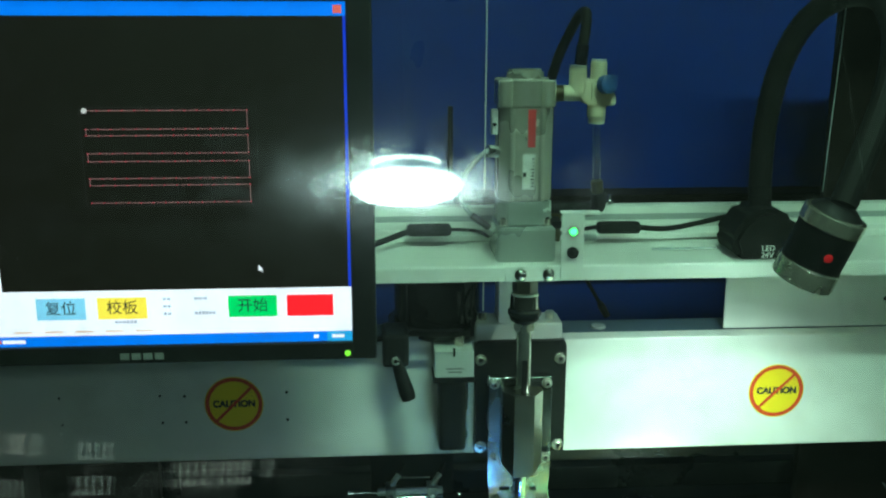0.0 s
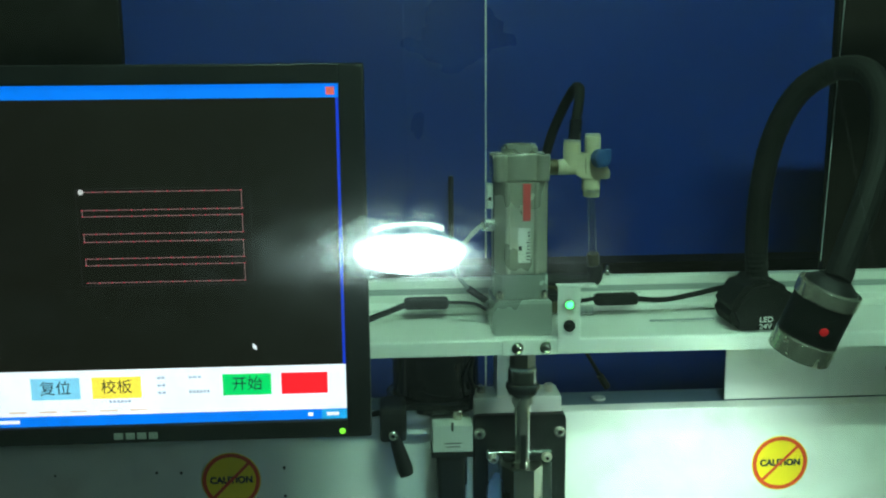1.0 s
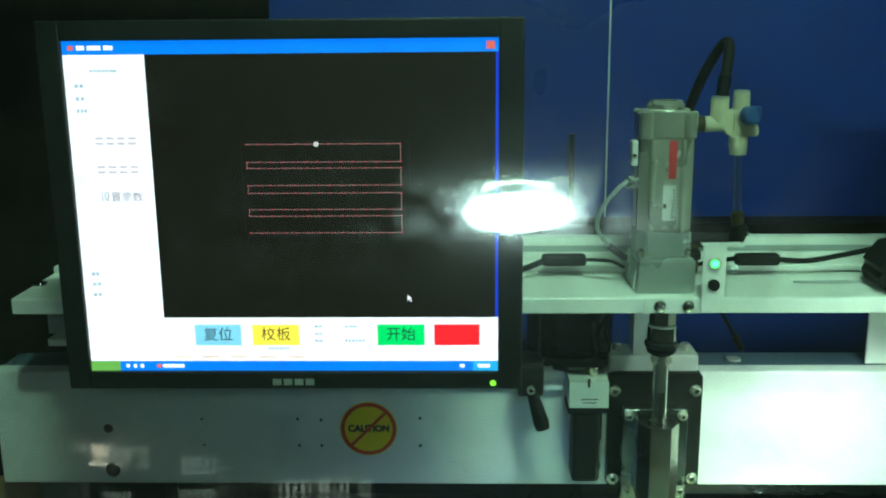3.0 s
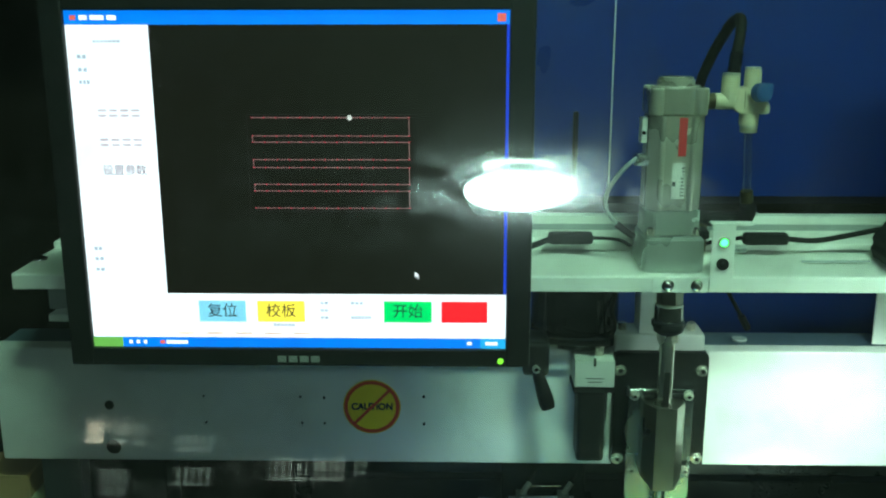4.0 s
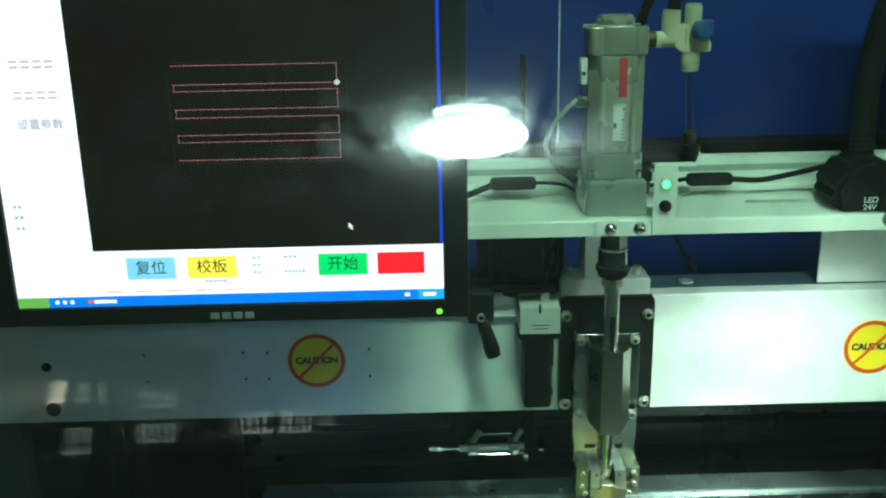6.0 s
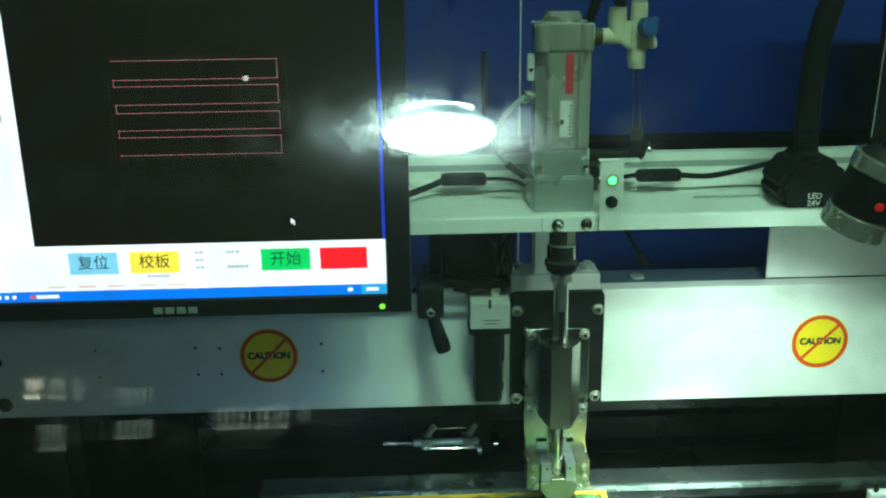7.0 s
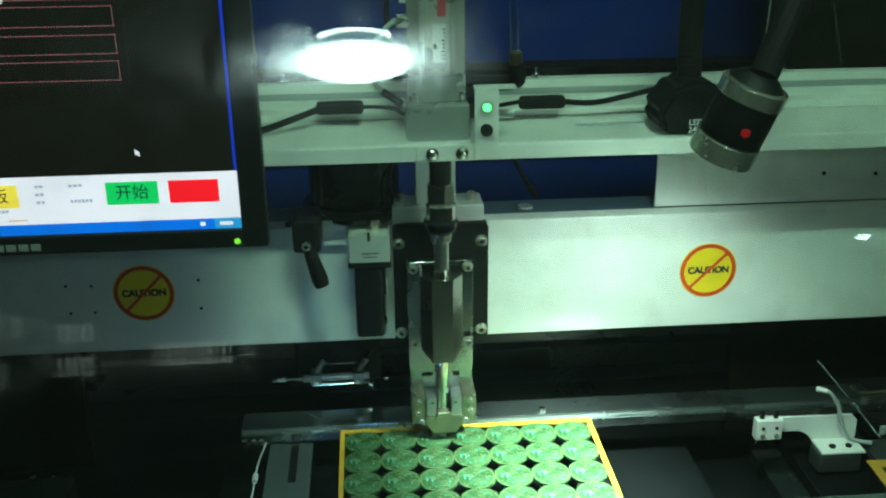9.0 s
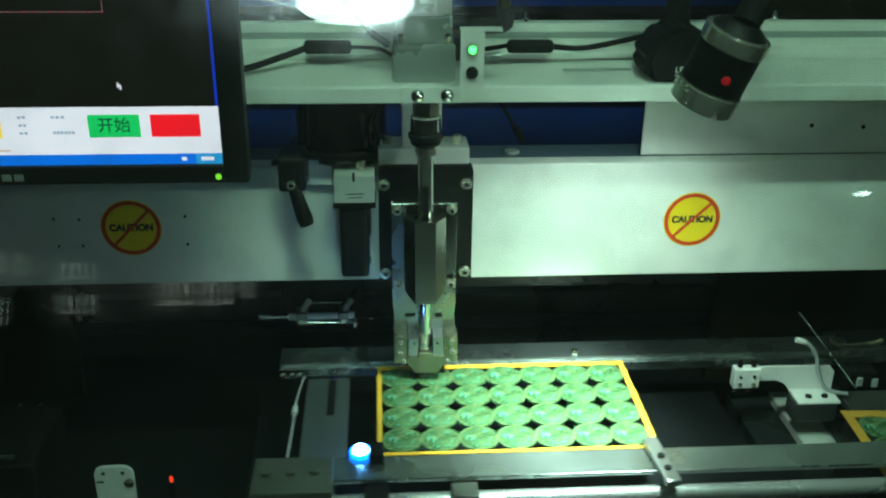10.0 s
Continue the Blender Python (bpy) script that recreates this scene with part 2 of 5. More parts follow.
def rod(bm, a, b, r, r2=None, n=24, bev=0.0):
    a, b = Vector(a), Vector(b)
    m = Matrix.Translation((a + b) / 2) @ (b - a).to_track_quat("Z", "Y").to_matrix().to_4x4()
    res = bmesh.ops.create_cone(bm, cap_ends=True, segments=n, radius1=r, radius2=r if r2 is None else r2, depth=(b - a).length, matrix=m)
    if bev:
        faces = {f for v in res["verts"] for f in v.link_faces}
        edges = [e for f in faces if len(f.verts) > 4 for e in f.edges]
        bmesh.ops.bevel(bm, geom=list(set(edges)), offset=bev, segments=2, affect="EDGES", profile=0.5)


def turned(bm, a, b, rows, n=28):
    """A turned shape from a to b: rows of (share of the way, radius)."""
    a, b = Vector(a), Vector(b)
    q = (b - a).to_track_quat("Z", "Y")
    u, v = q @ Vector((1, 0, 0)), q @ Vector((0, 1, 0))
    rings = []
    for s, r in rows:
        c = a.lerp(b, s)
        rings.append([bm.verts.new(c + (u * math.cos(k * math.tau / n) + v * math.sin(k * math.tau / n)) * r) for k in range(n)])
    for p, q2 in zip(rings, rings[1:]):
        for k in range(n):
            bm.faces.new((p[k], p[(k + 1) % n], q2[(k + 1) % n], q2[k]))
    bm.faces.new(list(reversed(rings[0])))
    bm.faces.new(rings[-1])


def smooth_line(pts, steps=8):
    pts = [Vector(p) for p in pts]
    ext = [pts[0] * 2 - pts[1]] + pts + [pts[-1] * 2 - pts[-2]]
    out = []
    for i in range(1, len(ext) - 2):
        p0, p1, p2, p3 = ext[i - 1:i + 3]
        for k in range(steps):
            t = k / steps
            out.append(0.5 * (2 * p1 + (p2 - p0) * t + (2 * p0 - 5 * p1 + 4 * p2 - p3) * t * t + (3 * p1 - p0 - 3 * p2 + p3) * t ** 3))
    return out + [pts[-1]]


def tube(bm, pts, r, n=10, steps=8, rib=0.0):
    line = smooth_line(pts, steps)
    rings, side = [], None
    for i, p in enumerate(line):
        d = (line[min(i + 1, len(line) - 1)] - line[max(i - 1, 0)]).normalized()
        side = (side - d * side.dot(d)).normalized() if side else d.orthogonal().normalized()
        up = d.cross(side)
        rr = r + (rib if i % 2 else 0)
        rings.append([bm.verts.new(p + (side * math.cos(k * math.tau / n) + up * math.sin(k * math.tau / n)) * rr) for k in range(n)])
    for a, b in zip(rings, rings[1:]):
        for k in range(n):
            bm.faces.new((a[k], a[(k + 1) % n], b[(k + 1) % n], b[k]))
    bm.faces.new(list(reversed(rings[0])))
    bm.faces.new(rings[-1])


def prism(bm, pts, y0, y1, m=None):
    """An outline in x and z, drawn out from y0 to y1."""
    m = m or Matrix()
    a = [bm.verts.new(m @ Vector((x, y0, z))) for x, z in pts]
    b = [bm.verts.new(m @ Vector((x, y1, z))) for x, z in pts]
    n = len(pts)
    bm.faces.new(a)
    bm.faces.new(list(reversed(b)))
    for k in range(n):
        bm.faces.new((a[k], b[k], b[(k + 1) % n], a[(k + 1) % n]))


def ring(bm, c, r0, r1, y0, y1, n=48):
    rows = [[bm.verts.new((c[0] + r * math.cos(k * math.tau / n), y, c[1] + r * math.sin(k * math.tau / n))) for k in range(n)] for r, y in ((r0, y0), (r1, y0), (r1, y1), (r0, y1))]
    for i in range(4):
        a, b = rows[i], rows[(i + 1) % 4]
        for k in range(n):
            bm.faces.new((a[k], a[(k + 1) % n], b[(k + 1) % n], b[k]))


def flat_disc(bm, c, r, y0, y1, n=48):
    prism(bm, [(c[0] + r * math.cos(k * math.tau / n), c[1] + r * math.sin(k * math.tau / n)) for k in range(n)], y0, y1)


def finish(name, bm, material, smooth=True):
    bmesh.ops.recalc_face_normals(bm, faces=bm.faces)
    me = bpy.data.meshes.new(name)
    bm.to_mesh(me)
    bm.free()
    me.materials.append(material)
    if smooth:
        me.shade_smooth()
        me.set_sharp_from_angle(angle=radians(22))
    return me


def part(name, bm, material, parent, label=""):
    ob = new(name, finish(name, bm, material))
    ob.parent = parent
    return tagged(ob, label)


def thing(name, label, category, group="", m=None):
    e = new(name)
    e.empty_display_size = 0.02
    if m is not None:
        e.matrix_world = m
    return tagged(e, label, category, group)


def solid(name, bm, material, label, category="", kind="", group=""):
    return tagged(new(name, finish(name, bm, material)), label, category, group, kind)


def bpart(name, material, parent, boxes, bev=0.0008, label=""):
    bm = bmesh.new()
    for b in boxes:
        box(bm, *b, bev)
    return part(name, bm, material, parent, label)


def rpart(name, material, parent, a, b, r, n=24, bev=0.0005, label="", r2=None):
    bm = bmesh.new()
    rod(bm, a, b, r, r2, n, bev)
    return part(name, bm, material, parent, label)


def lettering(name, text, size, material, parent, m, label="", align="CENTER", bold=0.0):
    cu = bpy.data.curves.new(name, "FONT")
    cu.body, cu.size, cu.align_x, cu.align_y, cu.extrude = text, size, align, "CENTER", 0.0001
    cu.offset = bold
    tmp = bpy.data.objects.new(name, cu)
    scene.collection.objects.link(tmp)
    bpy.context.view_layer.update()
    me = bpy.data.meshes.new_from_object(tmp.evaluated_get(bpy.context.evaluated_depsgraph_get()))
    bpy.data.objects.remove(tmp)
    me.materials.clear()
    me.materials.append(material)
    ob = new(name, me)
    ob.parent = parent
    ob.matrix_local = m
    return tagged(ob, label)


def cap_screw(parent, x, y, z, r=0.0042, d=0.004, name="screw", washer=True, label=""):
    """A socket head screw facing the front, y is the plate's face."""
    bm = bmesh.new()
    if washer:
        ring(bm, (x, z), r * 0.9, r * 1.45, y - 0.0008, y - 0.00005, 24)
    n = 20
    rows = [(r, 0), (r, -d * 0.85), (r * 0.86, -d), (r * 0.5, -d), (r * 0.5, -d * 0.45)]
    loops = []
    for rr, yy in rows:
        loops.append([bm.verts.new((x + rr * math.cos(k * math.tau / n), y + yy, z + rr * math.sin(k * math.tau / n))) for k in range(n)])
    for a, b in zip(loops, loops[1:]):
        for k in range(n):
            bm.faces.new((a[k], a[(k + 1) % n], b[(k + 1) % n], b[k]))
    bm.faces.new(loops[-1])
    o = part(name, bm, SCREWZINC, parent, label)
    o.data.materials.append(BLACK)
    o.data.materials.append(SCREWZINC)
    count = len(o.data.polygons)
    for k, face in enumerate(o.data.polygons):
        face.material_index = 1 if k >= count - n - 1 else 2 if k < count - 4 * n - 1 else 0
    return o


FACE = Matrix.Rotation(radians(90), 4, "X")


# ---- structure: room and machine housing ----
def room():
    bm = bmesh.new()
    box(bm, -4, 4, -4.2, 3.2, -0.1, 0)
    solid("floor", bm, FLOORM, "dark grey vinyl workshop floor", "floor", "structure")
    bm = bmesh.new()
    box(bm, -4, 4, -4.2, 3.2, 2.9, 3.0)
    solid("ceiling", bm, ROOM, "plain grey workshop ceiling", "ceiling", "structure")
    for name, b in (("wall_north", (-4, 4, 3.2, 3.3, 0, 2.9)), ("wall_east", (4, 4.1, -4.2, 3.2, 0, 2.9)), ("wall_west", (-4.1, -4, -4.2, 3.2, 0, 2.9))):
        bm = bmesh.new()
        box(bm, *b)
        solid(name, bm, ROOM, "dull grey plaster wall", "wall", "structure")
    # the wall behind the viewer, with daylit windows that show as reflections in the acrylic
    y1 = -4.1
    bm = bmesh.new()
    box(bm, -4, 4, -4.2, y1, 0, 2.9)
    solid("wall_south", bm, ROOM, "dull grey plaster wall with small daylit windows", "wall", "structure")
    for i, (x0, x1, z0, z1, mt) in enumerate(WINDOWS):
        e = tagged(new("window_%d" % (i + 1)), "small daylit window with pale vertical blinds", "window", kind="structure")
        bpart("window_pane", mt, e, [(x0, x1, y1 + 0.002, y1 + 0.012, z0, z1)], 0, "bright daylight pane")
        bpart("window_frame", DULL, e, [(x0 - 0.02, x0, y1 + 0.002, y1 + 0.02, z0, z1), (x1, x1 + 0.02, y1 + 0.002, y1 + 0.02, z0, z1)], 0)
        n, h = 5, z1 - z0
        w = (x1 - x0) / n
        for k in range(n):
            q = x0 + w * (k + random.uniform(0, 0.2))
            bpart("blind_slat", BLIND, e, [(q, q + w * random.uniform(0.35, 0.6), y1 + 0.014, y1 + 0.018, z0 + random.uniform(0, 0.15) * h, z1 - random.uniform(0, 0.1) * h)], 0)
        bpart("window_bar", BLIND, e, [(x0, x1, y1 + 0.0182, y1 + 0.022, z0 + 0.30 * h, z0 + 0.40 * h)], 0)


DAY = glow("window_daylight", (0.80, 1.0, 0.85), 1.6)
DAYWARM = glow("window_sunlight", (1.0, 0.95, 0.70), 7.0)
DAYDIM = glow("window_shade", (0.75, 1.0, 0.85), 1.1)
WINDOWS = [(-1.04, -0.85, 1.52, 1.63, DAY), (-0.83, -0.66, 1.52, 1.63, DAY), (-0.62, -0.55, 1.55, 1.63, DAYDIM), (-1.99, -1.90, 1.70, 1.80, DAYWARM), (-1.86, -1.78, 1.70, 1.79, DAY), (-1.75, -1.69, 1.69, 1.79, DAYDIM), (-1.90, -1.76, 1.44, 1.57, DAYDIM), (-1.53, -1.34, 1.66, 1.74, DAYDIM), (-1.53, -1.34, 1.49, 1.58, DAYDIM)]
BLIND = mat("blind_fabric", (0.35, 0.36, 0.30), 0.8)


WIRE_FOOT, WIRE_HEAD = (0.4829, 1.037, 1.2325), (0.4935, 1.037, 1.60)


def housing():
    # blue rear panels with the seam between them
    bm = bmesh.new()
    box(bm, -1.0, 0.158, 1.50, 1.512, 0.70, 1.552, 0.001)
    solid("rear_panel_left", bm, BLUEWALL, "deep blue rear panel of the machine", "panel", "structure")
    bm = bmesh.new()
    box(bm, 0.1605, 1.2, 1.50, 1.512, 0.70, 1.552, 0.001)
    solid("rear_panel_right", bm, BLUEWALL, "deep blue rear panel of the machine", "panel", "structure")
    bm = bmesh.new()
    box(bm, 0.1582, 0.1603, 1.499, 1.511, 0.70, 1.552)
    solid("panel_seam_strip", bm, GREYWIRE, "thin pale seam strip between blue panels", "trim", "structure")
    bm = bmesh.new()
    rod(bm, (0.104, 1.485, 1.1525), (0.104, 1.485, 1.283), 0.0042, n=14, bev=0.001)
    solid("latch_rod", bm, BLACK, "thin dark latch rod before the blue panel", "rod", "structure")
    bm = bmesh.new()
    box(bm, -1.1, 1.3, 1.44, 1.498, 1.06, 1.152, 0.002)
    solid("rear_cross_rail", bm, DARKWALL, "dark rear cross rail before the blue panel", "rail", "structure")
    bm = bmesh.new()
    box(bm, -1.2, 1.4, 1.488, 1.512, 1.555, 1.585, 0.003)
    solid("head_rail", bm, SHELF, "pale enamelled head rail above the blue panel", "rail", "structure")
    for name, x0, x1 in (("housing_post_left", -0.80, -0.262), ("housing_post_right", 0.490, 0.95)):
        bm = bmesh.new()
        box(bm, x0, x1, 1.047, 1.060, 0.7752, 1.70, 0.002)
        solid(name, bm, DARKWALL, "dark brown-black housing column behind the shelf", "column", "structure")
    bm = bmesh.new()
    rod(bm, WIRE_FOOT, WIRE_HEAD, 0.0006, n=8)
    solid("stay_wire", bm, DULL, "thin pale stay wire before the dark column", "wire", "structure")
    # bed and cabinet
    bm = bmesh.new()
    box(bm, -1.1, 1.3, 0.30, 1.5, 0.0, 0.775, 0.004)
    solid("machine_bed", bm, BED, "black machine bed plate over the base cabinet", "bed", "structure")
    bm = bmesh.new()
    box(bm, -0.525, -0.482, 0.98, 1.046, 0.7752, 0.962, 0.002)
    solid("beam_leg", bm, GREYALU, "dark grey painted leg under the gantry beam", "leg", "structure")
    bm = bmesh.new()
    box(bm, -0.481, -0.395, 1.00, 1.05, 0.7752, 0.962, 0.002)
    solid("leg_plate", bm, BLACK, "dark steel plate beside the beam leg", "plate", "structure")
    for name, x0, x1, mt, txt in (("bed_strip", 0.500, 0.545, RAILBLACK, "dark grey strip set in the bed"), ("bed_plate", 0.5515, 0.660, HEADGREY, "pale painted plate set in the bed")):
        bm = bmesh.new()
        box(bm, x0, x1, 0.878, 0.999, 0.7752, 0.790, 0.0008)
        solid(name, bm, mt, txt, "plate", "structure")
    # dark rails below the beam
    for k, (y, z, h, mt) in enumerate(((1.06, 0.905, 0.016, RAILBLACK), (1.075, 0.86, 0.03, RAILBLACK), (1.10, 0.80, 0.03, RAILBLACK), (1.04, 0.936, 0.008, RAILBLACK))):
        bm = bmesh.new()
        box(bm, -0.39, 1.2, y, y + 0.03, z, z + h, 0.002)
        solid("rear_guide_rail", bm, mt, "black horizontal guide rail under the beam", "rail", "structure", "rear guide rails")
    bm = bmesh.new()
    box(bm, 0.591, 0.679, 1.0545, 1.0575, 0.8925, 0.8945)
    solid("rail_edge", bm, SHELF, "thin bright metal edge under the beam", "trim", "structure")


def front_glass():
    a = radians(GLASS_TILT)
    e = thing("front_window", "tilted clear acrylic safety window with wiping smears", "window", m=Matrix.Translation((0, 0.45, 1.30)) @ Matrix.Rotation(-a, 4, "X"))
    bm = bmesh.new()
    box(bm, -1.1, 1.1, -0.002, 0.002, -0.62, 0.62)
    part("pane", bm, smeared_glass(), e)
    bpart("frame_side", DULL, e, [(-1.14, -1.10, -0.015, 0.015, -0.64, 0.64)])
    bpart("frame_side", DULL, e, [(1.10, 1.14, -0.015, 0.015, -0.64, 0.64)])
    bpart("frame_bar", DULL, e, [(-1.10, 1.10, -0.015, 0.015, -0.66, -0.62)])
    bpart("frame_bar", DULL, e, [(-1.10, 1.10, -0.015, 0.015, 0.62, 0.66)])


GLASS_TILT = 15.7
LAMP = (0.05, -0.994, 1.905)


def pendant_lamp():
    x, y, z = LAMP
    e = thing("pendant_lamp", "round white workshop pendant lamp, lit", "lamp", m=Matrix.Translation(LAMP))
    bm = bmesh.new()
    turned(bm, (0, 0, 0.0), (0, 0, 0.034), [(0, 0.112), (0.25, 0.113), (1, 0.074)], 40)
    part("shade", bm, SHADEGLOW, e, "glowing translucent shade")
    bm = bmesh.new()
    turned(bm, (0, 0, -0.012), (0, 0, -0.001), [(0, 0.085), (0.6, 0.112), (1, 0.116)], 40)
    part("diffuser", bm, LAMPGLOW, e, "glowing white diffuser")
    bm = bmesh.new()
    turned(bm, (0, 0, 0.0), (0, 0, 0.012), [(0, 0.070), (0.3, 0.074), (0.8, 0.074), (1, 0.068)], 40)
    bmesh.ops.transform(bm, matrix=Matrix.Translation((0, 0, 0.048)) @ Matrix.Diagonal((1, 0.4, 1, 1)), verts=bm.verts[:])
    part("upper_ring", bm, RINGGLOW, e, "glowing upper ring")
    rpart("stem", BLACK, e, (0, 0, 0.0342), (0, 0, 2.9 - z), 0.004)


LAMPGLOW = glow("lamp_diffuser", (0.66, 1.0, 0.92), 30.0)
RINGGLOW = glow("lamp_ring", (0.60, 1.0, 0.82), 36.0)
SHADEGLOW = glow("lamp_shade", (0.66, 1.0, 0.92), 3.0)
TUBEGLOW = glow("ceiling_tube", LIT, 450.0)


def small_lamps():
    e = thing("bulb_lamp", "small round lit bulb on a thin stem", "lamp", m=Matrix.Translation((1.37, -1.609, 1.615)))
    bm = bmesh.new()
    turned(bm, (0, 0, -0.006), (0, 0, 0.006), [(0, 0.010), (0.3, 0.020), (0.7, 0.021), (1, 0.010)], 24)
    part("bulb", bm, RINGGLOW, e, "glowing bulb")
    rpart("stem", DULL, e, (0, 0, 0.006), (0, 0, 1.285), 0.003)
    e = thing("tube_light", "lit fluorescent batten on the workshop ceiling", "lamp", m=Matrix.Translation((0.30, -0.15, 2.86)))
    bpart("housing", WHITE, e, [(-0.35, 0.35, -0.06, 0.06, 0.0, 0.04)], 0.004)
    rpart("tube", TUBEGLOW, e, (-0.3, 0, -0.03), (0.3, 0, -0.03), 0.018, 20, label="glowing fluorescent tube")
    for x in (-0.312, 0.312):
        bpart("holder", WHITE, e, [(x - 0.012, x + 0.012, -0.025, 0.025, -0.055, 0.0)], 0.003)


# ---- the gantry ----
def gantry_beam():
    e = thing("gantry_beam", "white enamelled gantry beam with two round warning stickers", "beam")
    bm = bmesh.new()
    box(bm, -0.56, 1.10, 0.970, 0.9922, 0.963, 1.091, 0.002)
    part("beam_body", bm, WHITE, e)
    bm = bmesh.new()
    box(bm, -0.56, 1.10, 0.9924, 1.0395, 0.964, 1.0885, 0.0015)
    part("rear_flange", bm, BLUEGREY, e, "dull blue-grey rear of the beam")
    bm = bmesh.new()
    rod(bm, (0.2325, 1.012, 1.0887), (0.2325, 1.012, 1.0915), 0.0080, n=24, bev=0.001)
    part("cable_grommet", bm, DULL, e, "grey round grommet")
    bm = bmesh.new()
    box(bm, 0.366, 1.10, 0.993, 0.9965, 1.0915, 1.1748, 0.0006)
    part("upright_plate", bm, WHITE, e)
    bm = bmesh.new()
    box(bm, -0.475, -0.30, 0.93, 1.03, 1.146, 1.1745, 0.001)
    part("end_block", bm, DULL, e)
    bm = bmesh.new()
    box(bm, -0.47, -0.30, 0.915, 1.03, 1.138, 1.1455, 0.001)
    part("end_strip", bm, SHELF, e)
    bm = bmesh.new()
    box(bm, -0.465, -0.36, 1.0, 1.035, 1.0915, 1.137, 0.001)
    part("end_foot", bm, BLACK, e)
    for x, z, r in ((-0.4395, 1.027, 0.0050), (-0.4385, 0.979, 0.0080), (0.033, 1.090 - 0.004, 0.0035), (-0.2355, 1.038, 0.0014), (-0.2345, 1.008, 0.0014), (-0.2105, 1.037, 0.0014), (-0.2105, 1.008, 0.0014), (-0.105, 1.039, 0.0016), (-0.105, 1.008, 0.0016), (-0.338, 1.038, 0.0012), (-0.337, 1.008, 0.0012)):
        bm = bmesh.new()
        ring(bm, (x, z), r * 0.8, r, 0.9688, 0.9702, 20)
        flat_disc(bm, (x, z), r * 0.82, 0.9695, 0.9702, 20)
        part("bolt_hole", bm, BLACK, e)
    for x, z in ((0.544, 1.122), (0.600, 1.120)):
        bm = bmesh.new()
        flat_disc(bm, (x, z), 0.0022, 0.9920, 0.9932, 16)
        part("bolt_hole", bm, BLACK, e)
    for x in (-0.16, 0.421):
        sticker(e, x, 1.027)


def sticker(parent, x, z):
    y = 0.9698
    bm = bmesh.new()
    flat_disc(bm, (0, 0), 0.0305, -0.0004, 0)
    s = part("warning_sticker", bm, YELLOW, parent, "round yellow warning sticker with a red ring")
    s.matrix_local = Matrix.Translation((x, y, z))
    bm = bmesh.new()
    ring(bm, (0, 0), 0.0255, 0.0295, -0.0007, -0.00045)
    part("red_ring", bm, CREDD, s)
    lettering("word", "CAUTION", 0.0102, INK, s, Matrix.Translation((0, -0.0007, 0)) @ FACE @ Matrix.Diagonal((0.95, 1, 1, 1)), bold=0.00022)
    word = s.children[-1].data
    bm = bmesh.new()
    box(bm, -0.0258, 0.0258, -0.0011, -0.0009, -0.0016, 0.0016, 0, Matrix.Rotation(radians(-45), 4, "Y"))
    part("red_slash", bm, CREDD, s)
    bm = bmesh.new()
    bm.from_mesh(word)
    off = bmesh.ops.duplicate(bm, geom=bm.verts[:] + bm.edges[:] + bm.faces[:])["geom"]
    bmesh.ops.translate(bm, vec=(0.0006, 0, 0.00005), verts=[v for v in off if isinstance(v, bmesh.types.BMVert)])
    off = bmesh.ops.duplicate(bm, geom=bm.verts[:] + bm.edges[:] + bm.faces[:])["geom"]
    bmesh.ops.translate(bm, vec=(0.0, 0.0005, 0.0001), verts=[v for v in off if isinstance(v, bmesh.types.BMVert)])
    bm.to_mesh(word)
    bm.free()


def top_shelf():
    e = thing("top_shelf", "ivory enamelled steel tray shelf over the beam", "shelf")
    bm = bmesh.new()
    prism(bm, [(0.901, 1.1755), (1.045, 1.1755), (1.045, 1.221), (1.030, 1.221), (1.028, 1.1905), (1.0, 1.1905), (0.9025, 1.1905), (0.901, 1.189)], -0.495, 1.10, Matrix(((0, 1, 0, 0), (1, 0, 0, 0), (0, 0, 1, 0), (0, 0, 0, 1))))
    part("tray", bm, SHELF, e)
    bm = bmesh.new()
    box(bm, -0.495, 1.10, 1.0, 1.027, 1.191, 1.198, 0.0012)
    part("inner_step", bm, SHELF, e)
    bm = bmesh.new()
    box(bm, -0.495, 1.10, 1.0285, 1.0296, 1.206, 1.2125)
    part("groove", bm, DULL, e)
    bpart("front_tab", SHELF, e, [(0.114, 0.1655, 0.8992, 0.9008, 1.1755, 1.1905)], 0.0004)
    for x in (0.1285, 0.1555):
        bm = bmesh.new()
        turned(bm, (x, 0.8992, 1.1825), (x, 0.8945, 1.1825), [(0, 0.0062), (0.3, 0.006), (0.75, 0.0042), (1, 0.002)], 20)
        part("dome_screw", bm, STEEL, e, "bright domed steel screw")
    bm = bmesh.new()
    turned(bm, (-0.49, 0.955, 1.1907), (-0.49, 0.955, 1.1935), [(0, 0.008), (0.6, 0.0075), (1, 0.004)], 18)
    part("dome_screw", bm, STEEL, e)
    for x in (-0.012, 0.245, 0.505):
        bm = bmesh.new()
        turned(bm, (x, 1.037, 1.2212), (x, 1.037, 1.232), [(0, 0.004), (0.3, 0.0042), (0.5, 0.0028), (1, 0.0018)], 14)
        part("lip_screw", bm, STEEL, e)


def column_block():
    e = thing("slide_bracket", "white painted bracket post on the beam top", "bracket")
    bpart("post", WHITE, e, [(0.1160, 0.1550, 0.965, 0.995, 1.112, 1.1752)])
    bpart("foot", WHITE, e, [(0.092, 0.183, 0.962, 1.0, 1.0915, 1.1118)], 0.0015)
    for x in (0.101, 0.172):
        bm = bmesh.new()
        rod(bm, (x, 0.978, 1.112), (x, 0.978, 1.120), 0.0045, n=16, bev=0.0006)
        part("screw", bm, NICKEL, e)


